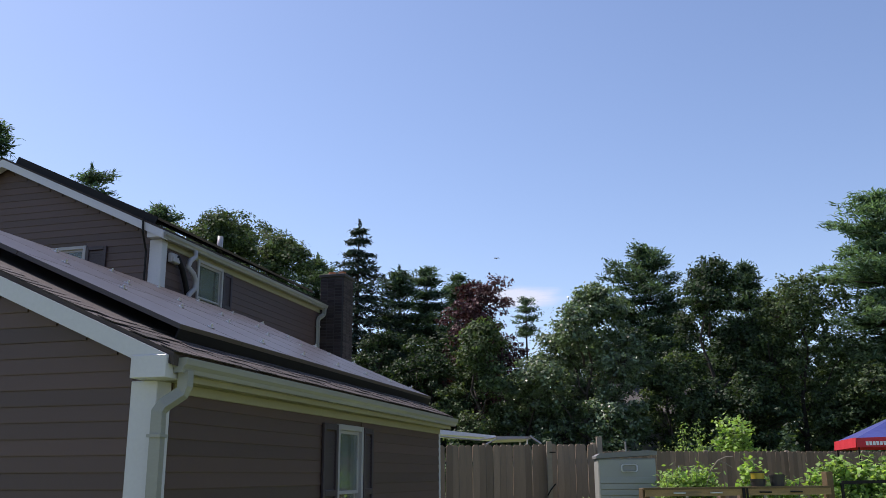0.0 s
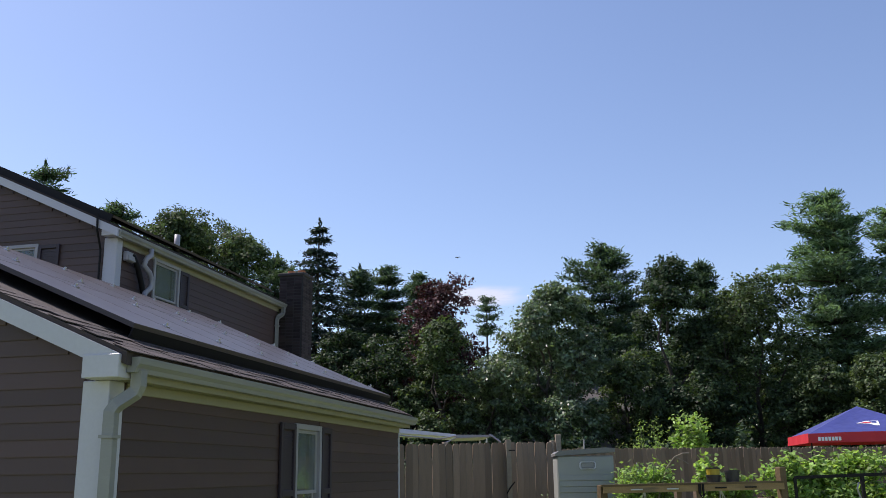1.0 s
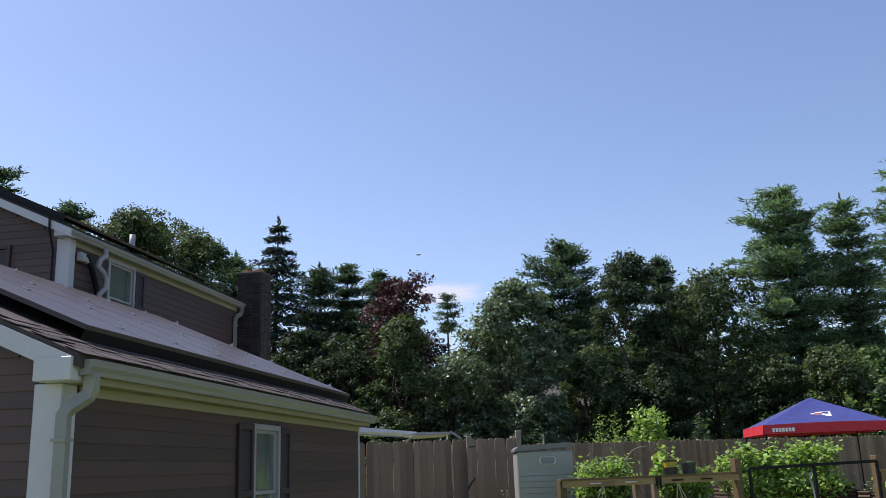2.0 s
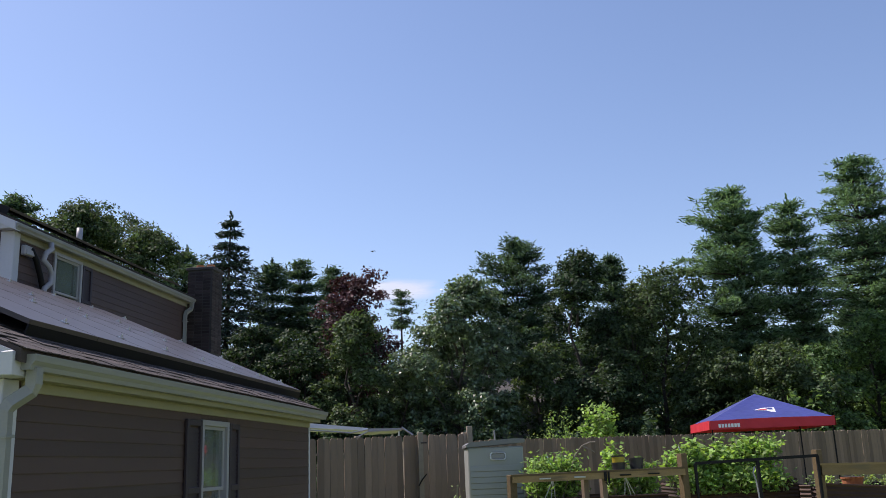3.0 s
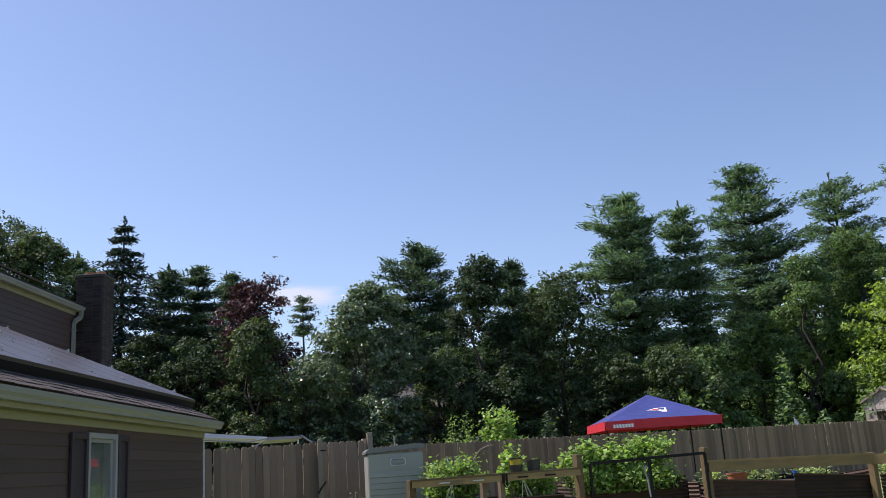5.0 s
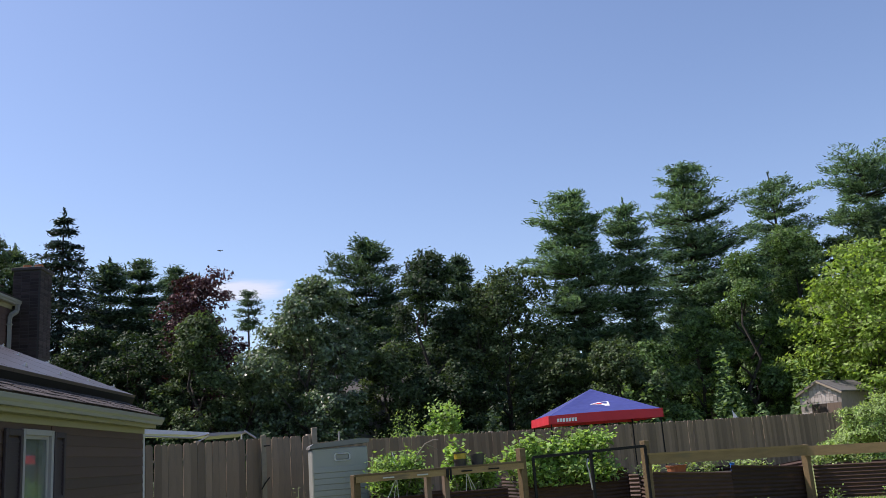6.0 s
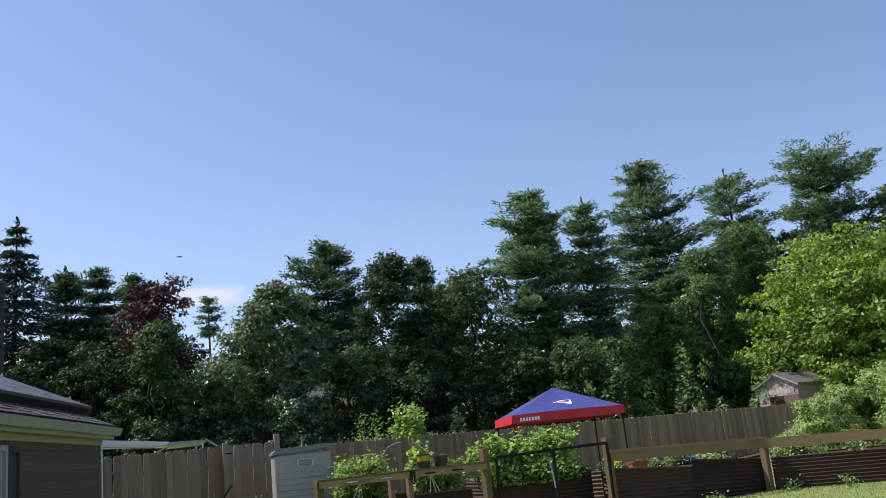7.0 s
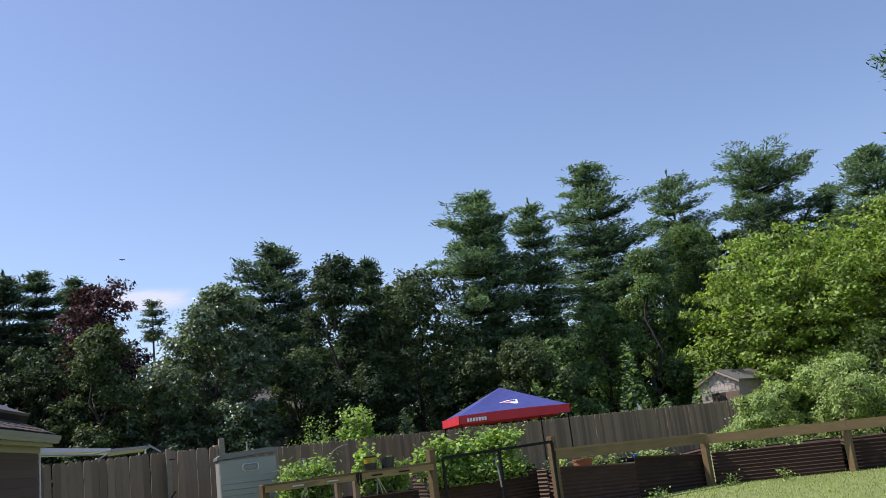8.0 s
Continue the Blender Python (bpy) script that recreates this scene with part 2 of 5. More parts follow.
# ---- the house; its own frame has x across to the side wall's outside, y along the eaves ----
TURN = -15.27
HOUSE = pose(0, 0, 0, 0, 0, TURN)
house = thing("house", HOUSE, "brown vinyl-sided house with white trim, a low wing and solar roofs", "house")
VW, U0, U1 = -3.49, 5.42, 12.55            # wing: side wall, near gable, far end
RIDGE, SLOPE = -7.60, 0.44
UVW, UU0, UU1 = -7.75, 11.85, 18.05        # upper storey
URIDGE, USLOPE = -10.75, 0.465
COURSE = 0.114


def wing_top(v):
    return 2.529 + SLOPE * (-3.35 - v) if v >= RIDGE else 2.529 + SLOPE * (-3.35 - (2 * RIDGE - v))


def upper_top(v):
    w = v if v >= URIDGE else 2 * URIDGE - v
    return 5.42 + USLOPE * (-7.65 - w)


def siding(parent, face, a0, a1, z, plane, sign):
    """One lapped board: proud at its lower edge. face 'side' runs along y at x = plane; 'gable' runs along x at y = plane."""
    bm = bmesh.new()
    o = [(plane, z), (plane + sign * 0.010, z + 0.001), (plane + sign * 0.011, z + 0.008), (plane + sign * 0.003, z + COURSE), (plane, z + COURSE)]
    if face == "side":
        prism(bm, o, 1, a0, a1)
    else:
        prism(bm, o, 0, a0, a1)
    return part("siding_board", bm, siding_m, parent)


# wing walls
bm = bmesh.new()
WIN = (8.695, 9.345, 0.90, 2.165)
for y0, y1, z0, z1 in ((U0 + 0.02, WIN[0], -0.2, 2.40), (WIN[1], U1, -0.2, 2.40), (WIN[0], WIN[1], -0.2, WIN[2]), (WIN[0], WIN[1], WIN[3], 2.40)):
    box(bm, VW - 0.15, VW, y0, y1, z0, z1)
wing_side = part("side_wall", bm, siding_m, house)
bm = bmesh.new()
prism(bm, [(VW - 0.15, -0.2), (VW - 0.15, wing_top(VW - 0.15) - 0.12), (RIDGE, wing_top(RIDGE) - 0.12), (2 * RIDGE - VW, wing_top(VW) - 0.12), (2 * RIDGE - VW, -0.2)], 1, U0, U0 + 0.14)
wing_gable = part("gable_wall", bm, siding_m, house)
bm = bmesh.new()
prism(bm, [(VW - 0.16, -0.2), (VW - 0.16, wing_top(VW - 0.15) - 0.12), (RIDGE, wing_top(RIDGE) - 0.12), (2 * RIDGE - VW, wing_top(VW) - 0.12), (2 * RIDGE - VW, -0.2)], 1, U1 - 0.14, U1 - 0.01)
part("end_wall", bm, siding_m, house)
bm = bmesh.new()
box(bm, 2 * RIDGE - VW, 2 * RIDGE - VW + 0.15, U0 + 0.15, U1 - 0.15, -0.2, 2.40)
part("far_side_wall", bm, siding_m, house)

# upper storey walls
UWIN = (12.95, 13.71, 4.00, 5.165)
GWIN = (-10.0, -9.145, 4.05, 5.225)
bm = bmesh.new()
for y0, y1, z0, z1 in ((UU0 + 0.02, UWIN[0], -0.2, 5.24), (UWIN[1], UU1, -0.2, 5.24), (UWIN[0], UWIN[1], -0.2, UWIN[2]), (UWIN[0], UWIN[1], UWIN[3], 5.24)):
    box(bm, UVW - 0.15, UVW, y0, y1, z0, z1)
upper_side = part("upper_side_wall", bm, siding_m, house)
bm = bmesh.new()
L = 2 * URIDGE - UVW
prism(bm, [(GWIN[1], -0.2), (GWIN[1], upper_top(GWIN[1]) - 0.12), (UVW - 0.15, upper_top(UVW - 0.15) - 0.12), (UVW - 0.15, -0.2)], 1, UU0, UU0 + 0.14)
prism(bm, [(L, -0.2), (L, upper_top(L) - 0.12), (URIDGE, upper_top(URIDGE) - 0.12), (GWIN[0], upper_top(GWIN[0]) - 0.12), (GWIN[0], -0.2)], 1, UU0, UU0 + 0.14)
prism(bm, [(GWIN[0], GWIN[3]), (GWIN[0], upper_top(GWIN[0]) - 0.12), (GWIN[1], upper_top(GWIN[1]) - 0.12), (GWIN[1], GWIN[3])], 1, UU0, UU0 + 0.14)
box(bm, GWIN[0], GWIN[1], UU0, UU0 + 0.14, -0.2, GWIN[2])
upper_gable = part("upper_gable_wall", bm, siding_m, house)
bm = bmesh.new()
prism(bm, [(UVW - 0.16, -0.2), (UVW - 0.16, upper_top(UVW - 0.15) - 0.12), (URIDGE, upper_top(URIDGE) - 0.12), (L, upper_top(L) - 0.12), (L, -0.2)], 1, UU1 - 0.14, UU1 - 0.01)
part("upper_end_wall", bm, siding_m, house)
bm = bmesh.new()
box(bm, L, L + 0.15, UU0 + 0.15, UU1 - 0.15, -0.2, 5.24)
part("upper_far_wall", bm, siding_m, house)


# roofs
def roof(top, v_eave, ridge, y0, y1, name):
    bm = bmesh.new()
    ve2 = 2 * ridge - v_eave
    out = [(v_eave, top(v_eave)), (ridge, top(ridge)), (ve2, top(ve2)), (ve2, top(ve2) - 0.09), (ridge, top(ridge) - 0.10), (v_eave, top(v_eave) - 0.09)]
    prism(bm, out, 1, y0, y1)
    return part(name, bm, shingle_m, house)


wing_roof = roof(wing_top, -3.30, RIDGE, U0 - 0.14, U1 + 0.12, "wing_roof")
upper_roof = roof(upper_top, -7.64, URIDGE, UU0 - 0.18, UU1 + 0.15, "upper_roof")


def rake(top, v0, v1, y, depth, name="rake_board", face=0.135):
    bm = bmesh.new()
    prism(bm, [(v0, top(v0) - 0.035), (v1, top(v1) - 0.035), (v1, top(v1) - 0.035 - face), (v0, top(v0) - 0.035 - face)], 1, y - depth, y)
    return part(name, bm, trim_m, house, "white painted rake board")


rake(wing_top, -3.34, RIDGE, U0 - 0.06, 0.10)
rake(wing_top, RIDGE - 0.001, 2 * RIDGE + 3.34, U0 - 0.06, 0.10)
rake(upper_top, -7.62, URIDGE, UU0 - 0.06, 0.14, face=0.13)
rake(upper_top, URIDGE - 0.001, 2 * URIDGE + 7.62, UU0 - 0.06, 0.14, face=0.13)
rake(wing_top, -3.34, RIDGE, U1 + 0.10, 0.08)
rake(upper_top, -7.62, URIDGE, UU1 + 0.13, 0.08)


def soffit(v0, v1, y0, y1, z, n):
    bm = bmesh.new()
    for k in range(n):
        a, b = v0 + (v1 - v0) * k / n, v0 + (v1 - v0) * (k + 1) / n
        box(bm, a + 0.002, b - 0.002, y0, y1, z, z + 0.012 + 0.004 * (k % 2))
    return part("soffit", bm, soffit_m, house, "cream vinyl soffit boards under the eave")


soffit(VW, -3.35, U0 + 0.06, U1 + 0.08, 2.335, 3)
soffit(UVW, -7.687, UU0 + 0.06, UU1 + 0.10, 5.262, 2)
bm = bmesh.new()
box(bm, VW, VW + 0.022, U0 + 0.18, U1, 2.262, 2.335, 0.004)
part("frieze_board", bm, soffit_m, house, "cream painted frieze board")
bm = bmesh.new()
box(bm, UVW, UVW + 0.022, UU0 + 0.14, UU1, 5.172, 5.262, 0.004)
part("frieze_board", bm, soffit_m, house, "cream painted frieze board")


def gutter(v_back, z_top, y0, y1, size=0.10):
    """K-style gutter: stepped front, rolled lip, end caps."""
    s = size
    outer = [(v_back, z_top), (v_back, z_top - s), (v_back + 0.65 * s, z_top - s), (v_back + 0.72 * s, z_top - 0.7 * s), (v_back + 0.95 * s, z_top - 0.45 * s), (v_back + 1.0 * s, z_top - 0.12 * s), (v_back + 1.0 * s, z_top), (v_back + 0.9 * s, z_top), (v_back + 0.9 * s, z_top - 0.12 * s), (v_back + 0.62 * s, z_top - 0.85 * s), (v_back + 0.06 * s, z_top - 0.85 * s), (v_back + 0.06 * s, z_top)]
    bm = bmesh.new()
    prism(bm, outer, 1, y0, y1)
    g = part("gutter", bm, gutter_m, house, "white aluminium gutter with streaks")
    for y in (y0 - 0.006, y1):
        bm = bmesh.new()
        prism(bm, outer[:7], 1, y, y + 0.006)
        part("end_cap", bm, gutter_m, g)
    return g


for v, y0, y1, z0, z1 in ((-3.337, U0 + 0.055, U1 + 0.10, 2.33, 2.47), (-7.674, UU0 + 0.055, UU1 + 0.10, 5.257, 5.36)):
    bm = bmesh.new()
    box(bm, v - 0.012, v, y0, y1, z0, z1, 0.002)
    part("fascia_board", bm, soffit_m, house, "cream painted fascia board")

GV, GZ = -3.335, 2.475
gutter(GV, GZ, U0 - 0.07, U1 + 0.15)
gutter(-7.672, 5.352, UU0 - 0.16, UU1 + 0.12, 0.095)

# corner trim and cornice returns
bm = bmesh.new()
box(bm, VW - 0.20, VW + 0.006, U0 - 0.022, U0 + 0.155, -0.2, 2.336, 0.006)
part("corner_post", bm, trim_m, house, "white corner board")
bm = bmesh.new()
box(bm, -3.606, -3.338, U0 - 0.17, U0 + 0.05, 2.337, 2.49, 0.004)
part("cornice_return", bm, trim_m, house, "white boxed cornice return")
bm = bmesh.new()
box(bm, VW - 0.05, VW + 0.02, U1 - 0.02, U1 + 0.03, -0.2, 2.335, 0.004)
part("corner_post", bm, trim_m, house, "white corner board")
bm = bmesh.new()
box(bm, UVW - 0.20, UVW + 0.022, UU0 - 0.022, UU0 + 0.13, 3.2, 5.277, 0.006)
part("corner_post", bm, trim_m, house, "white corner board")
bm = bmesh.new()
box(bm, -7.915, -7.674, UU0 - 0.17, UU0 + 0.05, 5.279, 5.42, 0.004)
part("cornice_return", bm, trim_m, house, "white boxed cornice return")


# downspouts
def downspout(pts, w):
    bm = bmesh.new()
    tube(bm, pts, w, 4, True)
    d = part("downspout", bm, gutter_m, house, "white aluminium downspout with elbows")
    p = Vector(pts[-2])
    for dz in (-0.05, -1.3):
        bm = bmesh.new()
        box(bm, p.x - w * 0.95, p.x + w * 0.95, p.y - w * 0.95, p.y + w * 0.95, p.z + dz - 0.02, p.z + dz)
        part("strap", bm, gutter_m, d)


downspout([(-3.285, 5.42, 2.39), (-3.285, 5.42, 2.29), (-3.30, 5.415, 2.245), (-3.40, 5.365, 2.165), (-3.43, 5.355, 2.12), (-3.43, 5.355, 2.02), (-3.43, 5.355, 0.05)], 0.054)
downspout([(-7.62, 18.06, 5.27), (-7.62, 18.06, 5.17), (-7.63, 18.05, 5.12), (-7.68, 17.92, 5.03), (-7.69, 17.90, 4.97), (-7.69, 17.90, 4.9), (-7.69, 17.90, 2.0)], 0.05)


# windows: double-hung sashes in white frames, with blinds behind the glass
def window(along, plane, a0, a1, z0, z1, out, label, blind):
    """along 'y': in a side wall at x = plane, outside towards +x; along 'x': in a gable at y = plane, outside towards -y."""
    def bx(bm, a, b, d0, d1, lo, hi, bevel=0.0):
        if along == "y":
            box(bm, plane + min(out * d0, out * d1), plane + max(out * d0, out * d1), a, b, lo, hi, bevel)
        else:
            box(bm, a, b, plane + min(out * d0, out * d1), plane + max(out * d0, out * d1), lo, hi, bevel)
    bm = bmesh.new()
    c = 0.045
    for a, b, lo, hi in ((a0 - c, a0 + 0.01, z0 - c, z1 + c), (a1 - 0.01, a1 + c, z0 - c, z1 + c), (a0 + 0.01, a1 - 0.01, z1 - 0.01, z1 + c), (a0 + 0.01, a1 - 0.01, z0 - c, z0 + 0.01)):
        bx(bm, a, b, -0.10, 0.035, lo, hi, 0.004)
    win = part("window", bm, pvc_m, house, label)
    mid = (z0 + z1) / 2
    for lo, hi, d in ((mid - 0.02, z1 - 0.01, 0.0), (z0 + 0.01, mid + 0.02, -0.035)):
        bm = bmesh.new()
        f = 0.035
        for a, b, l2, h2 in ((a0 + 0.01, a0 + 0.01 + f, lo, hi), (a1 - 0.01 - f, a1 - 0.01, lo, hi), (a0 + 0.01 + f, a1 - 0.01 - f, hi - f, hi), (a0 + 0.01 + f, a1 - 0.01 - f, lo, lo + f)):
            bx(bm, a, b, d - 0.03, d, l2, h2, 0.003)
        part("sash", bm, pvc_m, win)
        bm = bmesh.new()
        bx(bm, a0 + 0.01 + f, a1 - 0.01 - f, d - 0.019, d - 0.013, lo + f, hi - f)
        p = part("pane", bm, pane_m, win, "reflecting window glass")
        p.visible_shadow = False
    bm = bmesh.new()
    bx(bm, a0, a1, -0.149, -0.146, z0, z1)
    part("dark_room", bm, inside_m, win)
    if blind:
        bm = bmesh.new()
        n = int((z1 - z0) * blind / 0.05)
        for k in range(n):
            z = z1 - 0.03 - 0.05 * k
            bx(bm, a0 + 0.02, a1 - 0.02, -0.135, -0.128, z - 0.046, z)
        part("blind", bm, curtain_m, win, "pale lowered blind")
    return win


def shutter(along, plane, a0, a1, z0, z1, out):
    def bx(bm, a, b, d0, d1, lo, hi, bevel=0.0):
        if along == "y":
            box(bm, plane + min(out * d0, out * d1), plane + max(out * d0, out * d1), a, b, lo, hi, bevel)
        else:
            box(bm, a, b, plane + min(out * d0, out * d1), plane + max(out * d0, out * d1), lo, hi, bevel)
    bm = bmesh.new()
    mid = (z0 + z1) / 2
    for a, b, lo, hi in ((a0, a0 + 0.05, z0, z1), (a1 - 0.05, a1, z0, z1), (a0 + 0.05, a1 - 0.05, z0, z0 + 0.06), (a0 + 0.05, a1 - 0.05, z1 - 0.06, z1), (a0 + 0.05, a1 - 0.05, mid - 0.03, mid + 0.03)):
        bx(bm, a, b, 0.012, 0.042, lo, hi, 0.004)
    s = part("shutter", bm, shutter_m, house, "dark louvred window shutter")
    bm = bmesh.new()
    z = z0 + 0.06
    while z < z1 - 0.09:
        if abs(z + 0.02 - mid) > 0.05:
            bx(bm, a0 + 0.05, a1 - 0.05, 0.014, 0.022, z, z + 0.022)
        bx(bm, a0 + 0.05, a1 - 0.05, 0.010, 0.016, z, z + 0.04)
        z += 0.04
    part("louvres", bm, shutter_m, s)


window("y", VW, *WIN, 1, "white double-hung window with a half-lowered blind", 0.5)
shutter("y", VW, 8.27, 8.64, 0.86, 2.20, 1)
shutter("y", VW, 9.40, 9.70, 0.86, 2.20, 1)
window("y", UVW, *UWIN, 1, "white double-hung window with pale curtains", 0.75)
shutter("y", UVW, 13.765, 14.07, 3.96, 5.165, 1)
window("x", UU0, *GWIN, -1, "white double-hung gable window", 0.6)
shutter("x", UU0, -9.09, -8.72, 4.03, 5.24, -1)

# ---- pipes and vents of the upper storey ----
bm = bmesh.new()
box(bm, UVW + 0.018, UVW + 0.10, 12.0, 12.24, 4.95, 5.10, 0.015)
vent = part("vent_hood", bm, pvc_m, house, "pale plastic wall vent hood")
bm = bmesh.new()
box(bm, UVW + 0.10, UVW + 0.115, 12.02, 12.22, 4.96, 5.04, 0.004)
part("flap", bm, pvc_m, vent)
bm = bmesh.new()
tube(bm, [(UVW + 0.03, 12.14, 5.06), (UVW + 0.08, 12.18, 5.06), (UVW + 0.09, 12.32, 4.91), (UVW + 0.09, 12.44, 4.71), (UVW + 0.09, 12.56, 4.46), (UVW + 0.09, 12.60, 4.0)], 0.045, 10)
part("pipe", bm, black_m, house, "dark bent drain pipe", smooth=True)
bm = bmesh.new()
tube(bm, [(UVW + 0.13, 12.61, 5.26), (UVW + 0.15, 12.60, 5.16), (UVW + 0.15, 12.46, 5.07), (UVW + 0.15, 12.40, 4.95), (UVW + 0.15, 12.57, 4.87), (UVW + 0.15, 12.65, 4.77), (UVW + 0.15, 12.64, 4.64), (UVW + 0.15, 12.48, 4.52), (UVW + 0.15, 12.44, 4.38), (UVW + 0.15, 12.58, 4.30)], 0.043, 10)
part("pipe", bm, pvc_m, house, "grey bent plastic vent pipe", smooth=True)
bm = bmesh.new()
tube(bm, [(-7.97, UU0 - 0.22, 5.62), (-7.96, UU0 - 0.22, 5.37), (-7.99, UU0 - 0.05, 5.1), (-7.98, UU0 - 0.04, 3.6)], 0.018, 6)
part("service_cable", bm, black_m, house, "dark service cable down the gable")
bm = bmesh.new()
tube(bm, [(-8.75, 15.38, upper_top(-8.75) - 0.05), (-8.75, 15.38, upper_top(-8.75) + 0.37)], 0.055, 12)
part("vent_pipe", bm, pvc_m, house, "white plastic roof vent pipe", smooth=True)


# ---- chimney of brick ----
def chimney():
    ch = part("chimney", bmesh.new(), mortar_m, house, "dark weathered brick chimney with a flue cap")
    x0, x1, y0, y1, top = -7.80, -7.24, 18.22, 18.82, 6.00
    bm = bmesh.new()
    box(bm, x0 + 0.008, x1 - 0.008, y0 + 0.008, y1 - 0.008, -0.2, top)
    bm.to_mesh(ch.data)
    bm.free()
    bm = bmesh.new()
    box(bm, x0 - 0.03, x1 + 0.03, y0 - 0.03, y1 + 0.03, top, top + 0.07, 0.012)
    part("crown", bm, mortar_m, ch, "cement chimney crown")
    for dx in (-0.12, 0.12):
        bm = bmesh.new()
        tube(bm, [((x0 + x1) / 2 + dx, (y0 + y1) / 2, top + 0.07), ((x0 + x1) / 2 + dx, (y0 + y1) / 2, top + 0.17)], 0.085, 12)
        part("flue", bm, clay_m, ch, "clay flue liner")
    bl, bh = 0.2, 0.058
    def brick_mesh(w, d):
        bm = bmesh.new()
        box(bm, 0, w, 0, d, 0, bh, 0.004)
        return mesh_of("brick", bm, chimney_m)
    front, side = brick_mesh(0.165, 0.012), brick_mesh(0.012, 0.185)
    rows = int((top - 4.2) / 0.068)
    for r in range(rows):
        z = 4.2 + r * 0.068
        for k in range(3):
            b = part("brick", front, None, ch)
            b.location = (x0 + 0.004 + k * 0.174 + (0.004 if r % 2 else 0), y0 - 0.003, z)
            b = part("brick", side, None, ch)
            b.location = (x1 - 0.009, y0 + 0.003 + k * 0.194 + (0.004 if r % 2 else 0), z)


# ---- solar arrays ----
def array(top, v_low, rows, cols, y0, lift, pw, ph, slope):
    """Rows of portrait modules on rails over a roof slope, with black edge strips and silver clamps."""
    ang = math.atan(slope)
    for r in range(rows):
        for c in range(cols):
            y = y0 + c * (pw + 0.006)
            m = Matrix.Translation((v_low, y, top(v_low) + lift)) @ Matrix.Rotation(ang, 4, "Y") @ Matrix.Translation((-r * (ph + 0.008), 0, 0))
            bm = bmesh.new()
            box(bm, -ph + 0.012, -0.012, 0.012, pw - 0.012, 0.028, 0.0372)
            mod = part("solar_module", bm, panel_m, house, "dark glass solar module with sky glare painted on, in a brown frame")
            mod.matrix_local = m
            bm = bmesh.new()
            for a, b, d, e in ((-0.012, 0, 0, pw), (-ph, -ph + 0.012, 0, pw), (-ph + 0.012, -0.012, 0, 0.012), (-ph + 0.012, -0.012, pw - 0.012, pw)):
                box(bm, a, b, d, e, 0, 0.038)
            part("module_frame", bm, module_m, mod)
            for xx in (-0.35, -ph + 0.35):
                bm = bmesh.new()
                box(bm, xx - 0.03, xx + 0.03, pw - 0.012, pw + 0.030, 0.038, 0.048)
                tube(bm, [(xx, pw + 0.01, 0.048), (xx, pw + 0.01, 0.075)], 0.013, 6)
                part("clamp", bm, alu_m, mod, "small silver clamp bolt")


LIFT = 0.10
array(wing_top, -3.72, 2, 7, 6.0, LIFT, 0.985, 1.71, SLOPE)
# black strips added to stand for the shade under the wing array's edges
bm = bmesh.new()
box(bm, -0.01, 0.004, 6.0, 12.93, -LIFT * 0.92, 0.0)
shade_strip = part("array_skirt", bm, black_m, house, "black strip added for the shade under the array's lower edge")
shade_strip.matrix_local = Matrix.Translation((-3.715, 0, wing_top(-3.72) + LIFT)) @ Matrix.Rotation(math.atan(SLOPE), 4, "Y")
bm = bmesh.new()
box(bm, -3.42, 0.0, 5.98, 5.995, -LIFT * 0.92, 0.035)
sk2 = part("array_skirt", bm, black_m, house, "black strip added for the shade under the array's near edge")
sk2.matrix_local = shade_strip.matrix_local
array(upper_top, -7.79, 2, 6, UU0 - 0.1, 0.09, 1.0, 1.50, USLOPE)
bm = bmesh.new()
box(bm, -3.01, 0.0, UU0 - 0.12, UU0 - 0.104, -0.085, 0.036)
sk3 = part("array_skirt", bm, black_m, house, "black strip along the upper array's edge")
sk3.matrix_local = Matrix.Translation((-7.79, 0, upper_top(-7.79) + 0.09)) @ Matrix.Rotation(math.atan(USLOPE), 4, "Y")
bm = bmesh.new()
box(bm, 0.0, 0.012, UU0 - 0.12, UU0 + 6.0, -0.085, 0.036)
sk4 = part("array_skirt", bm, black_m, house, "black strip along the upper array's edge")
sk4.matrix_local = sk3.matrix_local


# ---- trees ----
def limb_points(a, b, rng, sag=0.0, n=5):
    a, b = Vector(a), Vector(b)
    d = (b - a).length
    out = []
    for i in range(n):
        t = i / (n - 1)
        p = a.lerp(b, t)
        if 0 < i < n - 1:
            p += Vector((rng.uniform(-1, 1), rng.uniform(-1, 1), rng.uniform(-1, 1))) * d * 0.05
        p.z -= sag * d * math.sin(math.pi * t)
        out.append(p)
    return out


